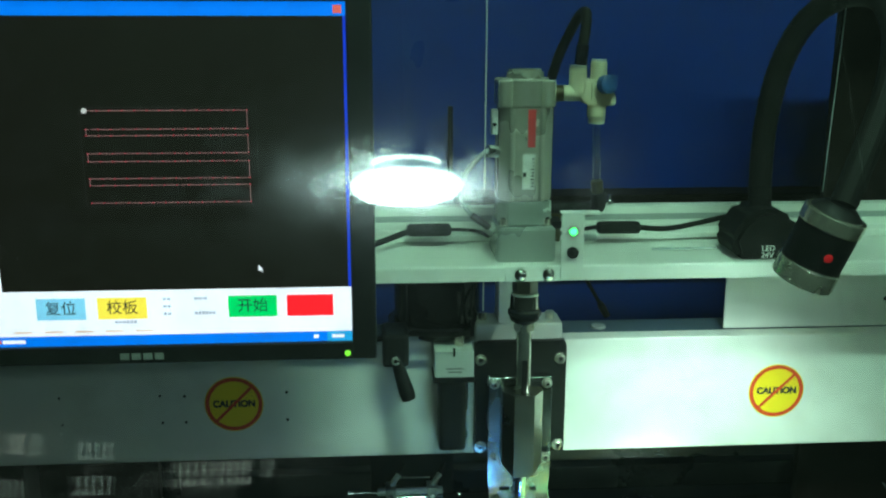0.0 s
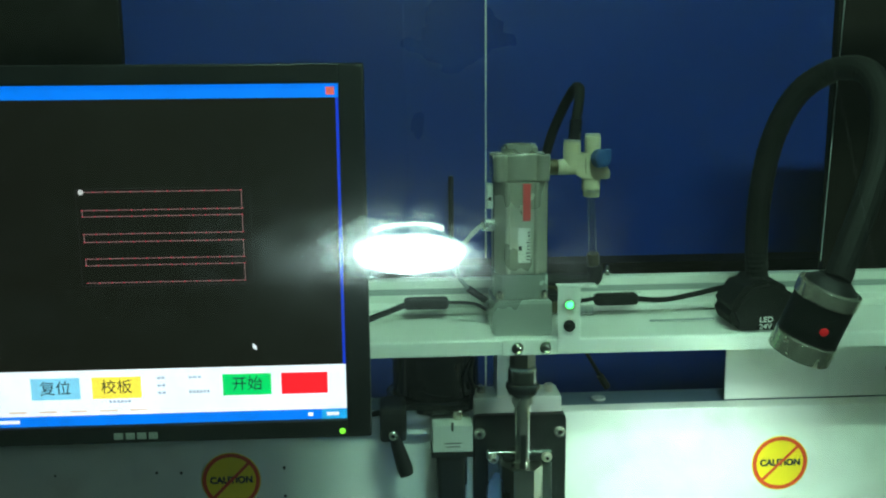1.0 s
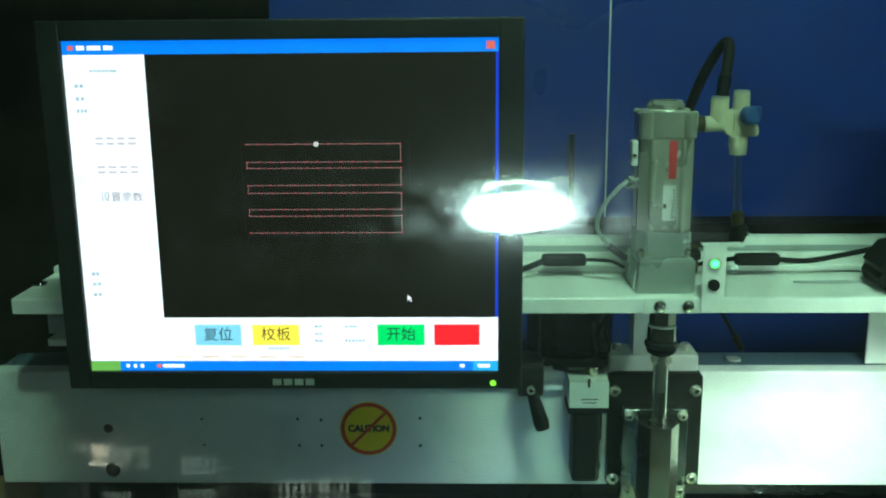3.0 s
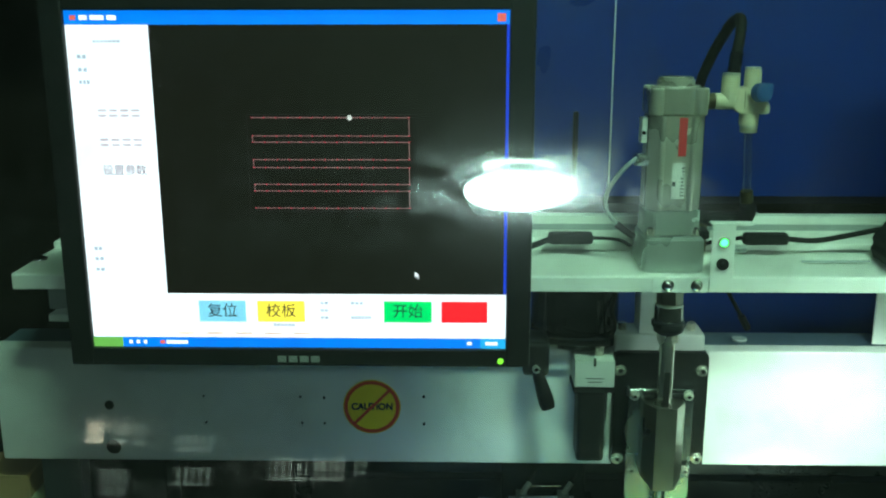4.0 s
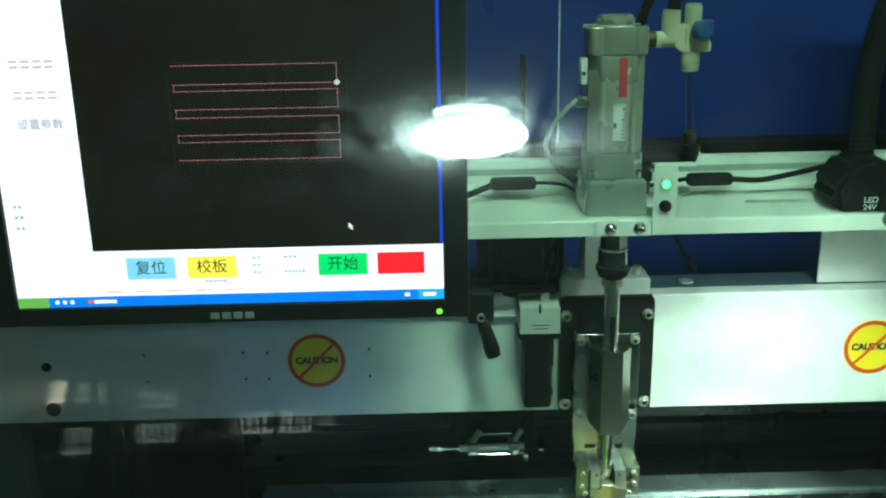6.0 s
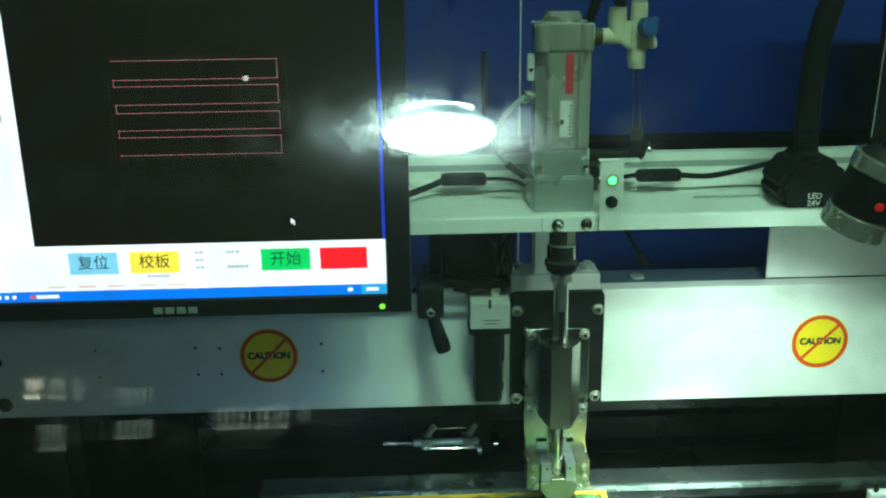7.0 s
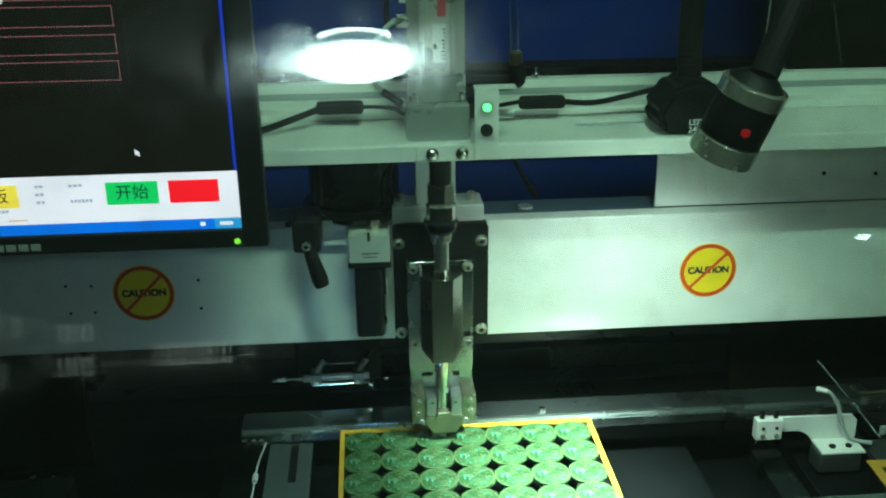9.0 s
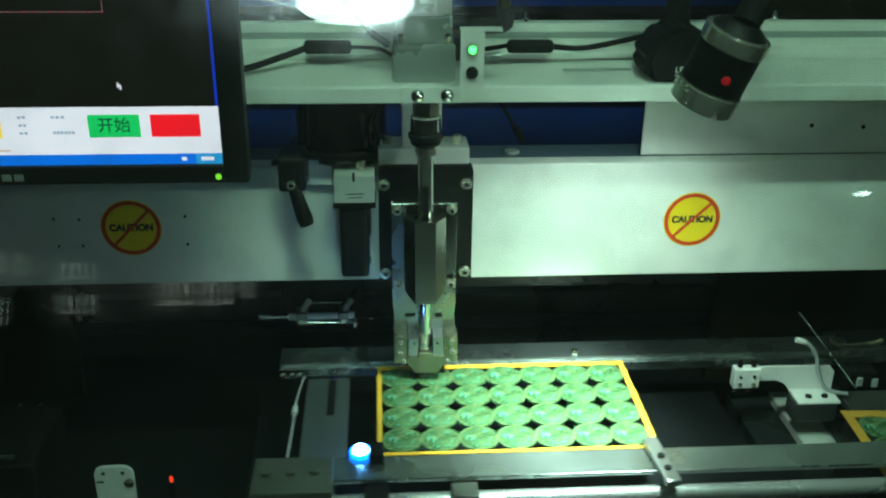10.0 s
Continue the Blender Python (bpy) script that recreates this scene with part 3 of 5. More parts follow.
def punch_unit():
    """Cylinder, rod, plate and guide of the punch head."""
    c = 0.1355
    cy = 0.947
    e = thing("air_cylinder", "grey cast air cylinder standing on the shelf", "air cylinder", m=Matrix.Translation((c, cy, 1.1907)))
    # base block
    bm = bmesh.new()
    prism(bm, [(-0.0295, 0), (0.0285, 0), (0.0280, 0.034), (-0.0270, 0.034)], -0.0345, 0.028)
    bmesh.ops.bevel(bm, geom=bm.edges[:], offset=0.002, segments=2, affect="EDGES")
    part("base_block", bm, BASEMETAL, e)
    # barrel: rounded square profile with side ribs
    def profile(w, d, ch):
        return [(-w + ch, -d), (w - ch, -d), (w, -d + ch), (w, d - ch), (w - ch, d), (-w + ch, d), (-w, d - ch), (-w, -d + ch)]
    up = Matrix(((1, 0, 0, 0), (0, 0, 1, 0), (0, 1, 0, 0), (0, 0, 0, 1)))
    for name, w, d, ch, z0, z1, mt in (("lower_cap", 0.0262, 0.0258, 0.008, 0.0345, 0.058, BASEMETAL), ("barrel", 0.0258, 0.0240, 0.0095, 0.0583, 0.1475, CASTING)):
        bm = bmesh.new()
        prism(bm, profile(w, d, ch), z0, z1, up)
        bmesh.ops.bevel(bm, geom=bm.edges[:], offset=0.0012, segments=2, affect="EDGES")
        part(name, bm, mt, e)
    for x in (-0.0145, 0.0145):
        rpart("rib", CASTING, e, (x, -0.0235, 0.0585), (x, -0.0235, 0.1470), 0.003, 12)
    # upper cap: a round head between four tie-rod lobes
    bm = bmesh.new()
    rod(bm, (0, 0, 0.1478), (0, 0, 0.1745), 0.0240, n=48, bev=0.0022)
    for lx in (-0.0205, 0.0205):
        for ly in (-0.0175, 0.0175):
            rod(bm, (lx, ly, 0.1478), (lx, ly, 0.1735), 0.0068, n=20, bev=0.0018)
    box(bm, -0.0272, 0.0272, -0.0165, 0.0165, 0.1479, 0.1715, 0.0015)
    part("upper_cap", bm, CASTING, e)
    for sx in (-0.0258, 0.0258):
        bpart("sensor_groove", GUNMETAL, e, [(sx - 0.0008, sx + 0.0008, -0.0125, -0.0105, 0.060, 0.1470)], 0)
    bm = bmesh.new()
    ring(bm, (0, 0), 0.0128, 0.0178, -0.1795, -0.1747, 36)
    ring(bm, (0, 0), 0.0128, 0.0160, -0.1822, -0.1796, 36)
    bmesh.ops.rotate(bm, cent=(0, 0, 0), matrix=Matrix.Rotation(radians(-90), 3, "X"), verts=bm.verts[:])
    part("top_collar", bm, CASTING, e)
    rpart("top_plug", CASTING, e, (0, 0, 0.1747), (0, 0, 0.1785), 0.0127, 28)
    bpart("red_label", REDLABEL, e, [(0.0005, 0.0078, -0.0248, -0.0242, 0.1105, 0.1463)], 0)
    tag = bpart("paper_label", PAPER, e, [(-0.004, 0.0080, -0.0247, -0.0241, 0.070, 0.104)], 0)
    for k in range(9):
        w = random.uniform(0.002, 0.0075)
        bpart("print_bar", INK, tag, [(0.0072 - w * 0.6, 0.0074, -0.0250, -0.0248, 0.0725 + k * 0.0033, 0.0737 + k * 0.0033)], 0)
    bpart("print_bar", INK, tag, [(-0.0035, -0.0005, -0.0250, -0.0248, 0.082, 0.0865)], 0)
    for x in (-0.021, 0.021):
        bm = bmesh.new()
        rod(bm, (x, -0.0225, 0.0345), (x, -0.0225, 0.041), 0.0042, n=18, bev=0.0006)
        part("screw", bm, NICKEL, e)
        bm = bmesh.new()
        rod(bm, (x, -0.0225, 0.041), (x, -0.0225, 0.0425), 0.0028, n=6)
        part("screw", bm, BLACK, e)
    bpart("switch_rail", SHELF, e, [(-0.0325, -0.0262, -0.012, 0.0, 0.121, 0.145)], 0.001)
    bm = bmesh.new()
    rod(bm, (-0.0300, -0.014, 0.131), (-0.0300, -0.012, 0.131), 0.0018, n=12)
    part("screw", bm, BLACK, e)
    rpart("cable_gland", ZINC, e, (-0.0255, -0.01, 0.105), (-0.037, -0.014, 0.106), 0.0062, 20)
    bm = bmesh.new()
    tube(bm, [(-0.036, -0.014, 0.107), (-0.046, -0.016, 0.099), (-0.058, -0.012, 0.082), (-0.063, -0.005, 0.062), (-0.055, 0.0, 0.046), (-0.043, 0.004, 0.034), (-0.032, 0.006, 0.026)], 0.0022, 10)
    part("sensor_cable", bm, DULL, e)
    rpart("cable_sleeve", RUBBER, e, (-0.050, 0.001, 0.040), (-0.032, 0.006, 0.026), 0.0035, 14)
    # tie-block tail on the right
    bpart("port_block", BLACK, e, [(0.0275, 0.038, -0.012, 0.01, 0.028, 0.036)], 0.001)
    return e


def piston():
    """The rod and coupling that go up and down."""
    e = thing("piston_rod", "chromed piston rod with a dark coupling nut", "piston rod", m=Matrix.Translation(ROD))
    rpart("rod", GUNMETAL, e, (0, 0, 0.0715), (0, 0, 0.0374), 0.0102, 32)
    bm = bmesh.new()
    rod(bm, (0, 0, 0.0372), (0, 0, 0.0188), 0.0128, n=6, bev=0.0010)
    bmesh.ops.rotate(bm, cent=(0, 0, 0), matrix=Matrix.Rotation(radians(14), 3, "Z"), verts=bm.verts[:])
    part("coupling_hexagon", bm, GROUND, e, "worn hexagonal coupling head")
    bm = bmesh.new()
    turned(bm, (0, 0, 0.0186), (0, 0, 0.0022), [(0, 0.0128), (0.10, 0.0144), (0.90, 0.0147), (1.0, 0.0140)], 36)
    part("coupling_body", bm, STEEL, e, "bright turned coupling body")
    bm = bmesh.new()
    turned(bm, (0, 0, 0.0020), (0, 0, -0.0125), [(0, 0.0150), (0.10, 0.0168), (0.40, 0.0168), (0.48, 0.0128), (0.58, 0.0128), (0.62, 0.0150), (0.80, 0.0146), (0.86, 0.0110), (1.0, 0.0104)], 36)
    part("rubber_boot", bm, GLOSSBLACK, e, "black rubber coupling boot")
    bm = bmesh.new()
    rod(bm, (0, 0, -0.0126), (0, 0, -0.0213), 0.0106, n=6, bev=0.0008)
    bmesh.ops.rotate(bm, cent=(0, 0, 0), matrix=Matrix.Rotation(radians(10), 3, "Z"), verts=bm.verts[:])
    part("lock_nut", bm, SCREWZINC, e, "bright hexagonal lock nut")
    bm = bmesh.new()
    rod(bm, (0, 0, -0.0182), (0, 0, -0.1280), 0.0079, n=32, bev=0.0006)
    sh = part("shaft", bm, SHAFT, e)
    bpart("key_slot", BLACK, sh, [(-0.0027, 0.0030, -0.0083, -0.0070, -0.0870, -0.0505)], 0)
    rpart("punch_pin", STEEL, e, (0, 0, -0.1282), (0, 0, -0.2200), 0.0062, 24)
    rpart("pin_collar", NICKEL, e, (0, 0, -0.2202), (0, 0, -0.2370), 0.0052, 24)
    bm = bmesh.new()
    rod(bm, (0, -0.0050, -0.2290), (0, -0.0085, -0.2290), 0.0026, n=16, bev=0.0005)
    part("set_screw", bm, STEEL, e)
    return e


ROD = (0.1375, 0.9285, 1.1375)


def punch_guide():
    e = thing("punch_guide", "black slide plate with a bolted steel punch guide", "punch guide")
    up = Matrix(((1, 0, 0, 0), (0, 0, 1, 0), (0, 1, 0, 0), (0, 0, 0, 1)))
    # slide plate
    bm = bmesh.new()
    prism(bm, [(0.0915, 0.971), (0.1870, 0.971), (0.1870, 1.090), (0.1855, 1.0935), (0.1820, 1.095), (0.0965, 1.095), (0.0930, 1.0935), (0.0915, 1.090)], 0.9545, 0.9692)
    bmesh.ops.bevel(bm, geom=bm.edges[:], offset=0.0006, segments=1, affect="EDGES")
    pl = part("slide_plate", bm, BLACK, e)
    for x, z in ((0.0970, 1.0760), (0.1800, 1.0760), (0.0975, 0.9780), (0.1800, 0.9785)):
        cap_screw(pl, x, 0.9545, z, 0.0044, 0.0045)
    # folded channel bracket
    bm = bmesh.new()
    prism(bm, [(0.1042, 1.0610), (0.1700, 1.0610), (0.1700, 0.950), (0.1680, 0.936), (0.1705, 0.920), (0.1715, 0.889), (0.1050, 0.889), (0.1050, 0.920), (0.1065, 0.936), (0.1042, 0.950)], 0.9405, 0.9540)
    bmesh.ops.bevel(bm, geom=bm.edges[:], offset=0.0006, segments=1, affect="EDGES")
    br = part("channel_plate", bm, ZINC, e, "worn zinc plated bracket")
    for x, z in ((0.1102, 1.0545), (0.1645, 1.0545), (0.1102, 0.9720), (0.1645, 0.9720)):
        cap_screw(br, x, 0.9405, z, 0.0037, 0.0055)
    for b in ((0.1610, 0.1670, 0.9400, 0.9406, 0.9775, 0.9830), (0.1170, 0.1275, 0.9400, 0.9406, 0.9340, 0.9380), (0.1490, 0.1560, 0.9400, 0.9406, 0.9330, 0.9375), (0.1635, 0.1645, 0.9535, 0.9544, 0.995, 0.9965)):
        bpart("slot", BLACK, br, [b], 0.0)
    # faceted guide body, the side facets cut back at the foot
    bm = bmesh.new()
    top = [(0.1165, 0.9403), (0.1165, 0.9230), (0.1268, 0.9085), (0.1470, 0.9085), (0.1575, 0.9230), (0.1575, 0.9403)]
    foot = [0.9735, 0.9735, 0.9650, 0.9650, 0.9735, 0.9735]
    hi = [bm.verts.new((x, y, 1.0535)) for x, y in top]
    lo = [bm.verts.new((x, y, z)) for (x, y), z in zip(top, foot)]
    bm.faces.new(hi)
    bm.faces.new(list(reversed(lo)))
    for k in range(6):
        bm.faces.new((hi[k], lo[k], lo[(k + 1) % 6], hi[(k + 1) % 6]))
    part("guide_body", bm, GROUND, e, "dull ground-steel faceted guide body")
    bpart("guide_collar", BLACK, e, [(0.1190, 0.1580, 0.932, 0.9404, 1.0538, 1.0605)], 0.001)
    # lower holder
    hold = bpart("tool_holder", OLIVE, e, [(0.1052, 0.1195, 0.9215, 0.9404, 0.8885, 0.9205)], 0.0012, "tarnished steel tool holder")
    bpart("tool_holder", OLIVE, e, [(0.1565, 0.1713, 0.9215, 0.9404, 0.8885, 0.9205)], 0.0012, "tarnished steel tool holder")
    bpart("inner_block", MILLED, e, [(0.1198, 0.1305, 0.9185, 0.9404, 0.8985, 0.9195)], 0.0008)
    bpart("inner_block", MILLED, e, [(0.1455, 0.1562, 0.9185, 0.9404, 0.8985, 0.9195)], 0.0008)
    bm = bmesh.new()
    prism(bm, [(0.1190, 0.8983), (0.1300, 0.8983), (0.1310, 0.9030), (0.1450, 0.9030), (0.1460, 0.8983), (0.1570, 0.8983), (0.1570, 0.8905), (0.1500, 0.8790), (0.1270, 0.8790), (0.1190, 0.8905)], 0.9165, 0.9300)
    bmesh.ops.bevel(bm, geom=bm.edges[:], offset=0.0005, segments=1, affect="EDGES")
    part("stripper_foot", bm, OLIVE, e, "tarnished stripper foot")
    bpart("foot_pad", CLEARPLATE, e, [(0.124, 0.152, 0.918, 0.940, 0.8705, 0.8788)], 0.0004)
    for x, z in ((0.1122, 0.9150), (0.1650, 0.9145), (0.1112, 0.9020), (0.1655, 0.9025), (0.1150, 0.8925), (0.1605, 0.8925)):
        cap_screw(hold, x, 0.9214, z, 0.0026, 0.0035, washer=False)
    for x in (0.1262, 0.1498):
        bm = bmesh.new()
        flat_disc(bm, (x, 0.9140), 0.0012, 0.9178, 0.9186, 12)
        part("pin_hole", bm, BLACK, hold)
    return e


def sensor_box():
    e = thing("side_cylinder", "small black drive cylinder with a silver head", "cylinder")
    hd = bpart("head", HEADGREY, e, [(0.0480, 0.0880, 0.9330, 0.9690, 1.0655, 1.0935)], 0.001)
    for z, w in ((1.0745, 0.018), (1.0708, 0.014)):
        bpart("print_bar", INK, hd, [(0.0685 - w / 2, 0.0685 + w / 2, 0.9327, 0.9330, z, z + 0.0010)], 0)
    bpart("neck", BLACK, e, [(0.0470, 0.0890, 0.9340, 0.9690, 1.0590, 1.0652)], 0.001)
    bm = bmesh.new()
    box(bm, 0.0525, 0.0810, 0.9360, 0.9690, 0.9820, 1.0588, 0.004)
    part("body", bm, BLACK, e)
    bpart("tie_bar", ZINC, e, [(0.0815, 0.0835, 0.9450, 0.9690, 0.9822, 1.0588)], 0.0003)
    bm = bmesh.new()
    rod(bm, (0.0745, 0.951, 1.0937), (0.0745, 0.951, 1.1035), 0.0048, n=18, bev=0.0008)
    part("screw", bm, NICKEL, e)
    bm = bmesh.new()
    box(bm, 0.0665, 0.0690, 0.9325, 0.9345, 1.0880, 1.0965)
    part("locating_pin", bm, STEEL, e)


def clamp_lever():
    e = thing("clamp_lever", "black ratchet clamp lever hanging over the beam", "lever")
    bm = bmesh.new()
    box(bm, -0.0045, 0.0220, 0.925, 0.9690, 1.0800, 1.1150, 0.004)
    part("hub", bm, PLASTIC, e)
    bm = bmesh.new()
    turned(bm, (0.008, 0.9285, 1.092), (0.0215, 0.924, 1.047), [(0, 0.0055), (0.2, 0.006), (0.85, 0.0082), (1, 0.007)], 18)
    part("handle", bm, PLASTIC, e)
    cap_screw(e, 0.0085, 0.9205, 1.0900, 0.0042, 0.003, washer=False, label="bright steel clamp screw")
    bm = bmesh.new()
    box(bm, 0.0225, 0.0460, 0.962, 0.9695, 1.0735, 1.105, 0.001)
    part("back_plate", bm, WHITE, e)


def stepper_motor():
    e = thing("drive_motor", "black round motor under the shelf", "motor")
    bm = bmesh.new()
    turned(bm, (0.055, 1.010, 1.1745), (0.055, 1.010, 1.108), [(0, 0.044), (0.05, 0.046), (0.97, 0.046), (1, 0.043)], 40)
    part("can", bm, mat("motor_enamel", (0.012, 0.013, 0.014), 0.10, var=0.2, scale=60, bump=0.01, spec=0.9), e)
    bm = bmesh.new()
    turned(bm, (0.055, 1.010, 1.1078), (0.055, 1.010, 1.0918), [(0, 0.050), (0.15, 0.053), (0.7, 0.053), (1, 0.047)], 40)
    part("flange", bm, GLOSSBLACK, e)
    bm = bmesh.new()
    tube(bm, [(0.088, 0.975, 1.10), (0.092, 0.970, 1.118), (0.088, 0.972, 1.135), (0.094, 0.985, 1.15)], 0.0022, 8)
    part("lead", bm, BLACK, e)
    bm = bmesh.new()
    tube(bm, [(-0.012, 0.955, 1.100), (0.02, 0.948, 1.108), (0.06, 0.950, 1.106), (0.085, 0.958, 1.104)], 0.003, 8)
    part("cable", bm, RUBBER, e)


def valve_assembly():
    e = thing("switch_plate", "ivory plate with a lit green signal lamp", "signal lamp plate")
    bm = bmesh.new()
    box(bm, 0.1665, 0.1880, 0.8972, 0.8990, 1.1765, 1.2425, 0.0005)
    box(bm, 0.1665, 0.2040, 0.8972, 0.9110, 1.2405, 1.2423, 0.0004)
    part("plate", bm, SHELF, e)
    for z, mt, nm in ((1.2250, LEDGREEN, "green_lamp"), (1.2042, STEEL, "button")):
        bm = bmesh.new()
        ring(bm, (0.1772, z), 0.0036, 0.0056, 0.8945, 0.8972, 28)
        part("bezel", bm, BLACK if nm == "button" else CASTING, e)
        bm = bmesh.new()
        turned(bm, (0.1772, 0.8972, z), (0.1772, 0.8935, z), [(0, 0.0036), (0.6, 0.0034), (1, 0.0018)], 20)
        part(nm, bm, mt if nm == "green_lamp" else BLACK, e)
    rpart("push_pin", ZINC, e, (0.188, 0.92, 1.213), (0.205, 0.92, 1.213), 0.0038, 16)
    v = thing("flow_valve", "cream push-in flow control valve with a blue knob", "valve")
    rpart("brass_thread", BRONZE, v, (0.1625, 0.947, 1.350), (0.1728, 0.947, 1.350), 0.0078, 20)
    rpart("side_arm", CREAM, v, (0.1730, 0.947, 1.350), (0.196, 0.947, 1.350), 0.0076, 24, 0.001)
    bm = bmesh.new()
    rod(bm, (0.1868, 0.947, 1.3505), (0.1868, 0.947, 1.3745), 0.0085, n=28, bev=0.0012)
    prism(bm, [(0.1925, 1.3625), (0.2120, 1.3660), (0.2235, 1.3455), (0.2225, 1.3385), (0.1960, 1.3385), (0.1895, 1.3440)], 0.9385, 0.9545)
    bmesh.ops.bevel(bm, geom=[g for g in bm.edges if g.calc_length() > 0.006], offset=0.0012, segments=2, affect="EDGES")
    part("body", bm, CREAM, v)
    rpart("upper_socket", CREAM, v, (0.2065, 0.945, 1.3605), (0.2065, 0.945, 1.3800), 0.0078, 26, 0.0012)
    rpart("lower_socket", CREAM, v, (0.2060, 0.947, 1.3384), (0.2060, 0.947, 1.3275), 0.0090, 26, 0.0012)
    rpart("lower_ring", CREAM, v, (0.2065, 0.947, 1.3255), (0.2065, 0.947, 1.3205), 0.0080, 26, 0.0010)
    for x, z, r in ((0.1868, 1.3747, 0.0082), (0.2065, 1.3802, 0.0072), (0.2062, 1.3256, 0.0084)):
        rpart("release_ring", CASTING, v, (x, 0.946, z), (x, 0.946, z + 0.0018), r, 26, 0.0005)
    bpart("body_seam", OLIVE, v, [(0.1985, 0.1993, 0.9380, 0.9384, 1.3440, 1.3600)], 0)
    bm = bmesh.new()
    turned(bm, (0.2100, 0.9384, 1.3585), (0.2140, 0.9270, 1.3600), [(0, 0.0070), (0.2, 0.0092), (0.9, 0.0088), (1, 0.0062)], 14)
    box(bm, 0.2130, 0.2215, 0.9285, 0.9335, 1.3570, 1.3680, 0.0012)
    part("knob", bm, BLUEKNOB, v, "blue winged adjusting knob")
    rpart("supply_fitting", GLOSSBLACK, v, (0.1890, 0.947, 1.3766), (0.1905, 0.947, 1.3960), 0.0062, 20)
    bm = bmesh.new()
    tube(bm, [(0.1905, 0.947, 1.395), (0.193, 0.949, 1.410), (0.195, 0.957, 1.425), (0.192, 0.972, 1.423), (0.184, 0.990, 1.402), (0.175, 1.005, 1.372), (0.167, 1.02, 1.33), (0.162, 1.06, 1.27), (0.16, 1.12, 1.19)], 0.0050, 12, 10)
    part("supply_hose", bm, RUBBER, v)
    bm = bmesh.new()
    tube(bm, [(0.2065, 0.947, 1.3203), (0.2075, 0.947, 1.30), (0.2085, 0.947, 1.28), (0.2095, 0.948, 1.258)], 0.0043, 14, 6)
    part("clear_hose", bm, TUBE, v, "clear plastic air hose")
    b = thing("hose_elbow", "black elbow fitting on the shelf", "hose fitting")
    rpart("elbow_neck", BRONZE, b, (0.2095, 0.948, 1.264), (0.2110, 0.950, 1.252), 0.0062, 20, 0.001)
    bm = bmesh.new()
    tube(bm, [(0.2110, 0.950, 1.253), (0.2140, 0.955, 1.240), (0.2070, 0.964, 1.2325), (0.160, 0.970, 1.2320)], 0.0076, 14, 6)
    part("elbow_bend", bm, RUBBER, b)
    bpart("elbow_block", BRONZE, b, [(0.163, 0.178, 0.962, 0.985, 1.1985, 1.2300)], 0.002)
    return e


LEDGREEN = glow("green_led", (0.03, 1.0, 0.10), 9.0)


def shelf_cables():
    for x0, name in ((0.022, "left"), (0.219, "right")):
        e = thing("cable_connector", "black inline cable connector lying on the shelf", "connector", "inline connectors")
        z = 1.2080
        bm = bmesh.new()
        box(bm, x0, x0 + 0.046, 0.975, 0.989, z - 0.006, z + 0.0065, 0.004)
        part("housing", bm, RUBBER, e)
        if name == "left":
            bm = bmesh.new()
            tube(bm, [(x0 + 0.004, 0.981, z), (x0 - 0.022, 0.965, z - 0.006), (x0 - 0.055, 0.945, z - 0.012), (x0 - 0.10, 0.932, z - 0.0145)], 0.0032, 10)
            tube(bm, [(x0 + 0.045, 0.983, z), (x0 + 0.06, 0.99, z - 0.002), (x0 + 0.075, 0.99, z - 0.004), (x0 + 0.085, 0.982, z - 0.008)], 0.0018, 10)
            part("cable", bm, RUBBER, e)
        else:
            bm = bmesh.new()
            tube(bm, [(x0 + 0.045, 0.982, z), (x0 + 0.075, 0.984, z - 0.002), (x0 + 0.11, 0.984, z + 0.004), (x0 + 0.152, 0.972, z + 0.017)], 0.0028, 10)
            tube(bm, [(x0 + 0.001, 0.983, z + 0.001), (x0 - 0.02, 0.99, z - 0.004), (x0 - 0.04, 0.992, z - 0.0085)], 0.0022, 10)
            part("cable", bm, RUBBER, e)
    e = thing("loose_cable", "thin grey cable lying on the shelf tray", "cable")
    bm = bmesh.new()
    tube(bm, [(0.27, 0.952, 1.1925), (0.30, 0.951, 1.1928), (0.335, 0.948, 1.194)], 0.0013, 8)
    part("cable_run", bm, DULL, e)
    e = thing("hanging_cable", "black cable hanging under the shelf", "cable")
    bm = bmesh.new()
    tube(bm, [(0.205, 1.02, 1.174), (0.215, 1.025, 1.15), (0.235, 1.03, 1.115), (0.247, 1.035, 1.096)], 0.0022, 8)
    part("cable_run", bm, RUBBER, e)
    bm = bmesh.new()
    tube(bm, [(0.238, 1.03, 1.110), (0.2475, 1.035, 1.0945)], 0.0042, 8)
    part("plug", bm, RUBBER, e)


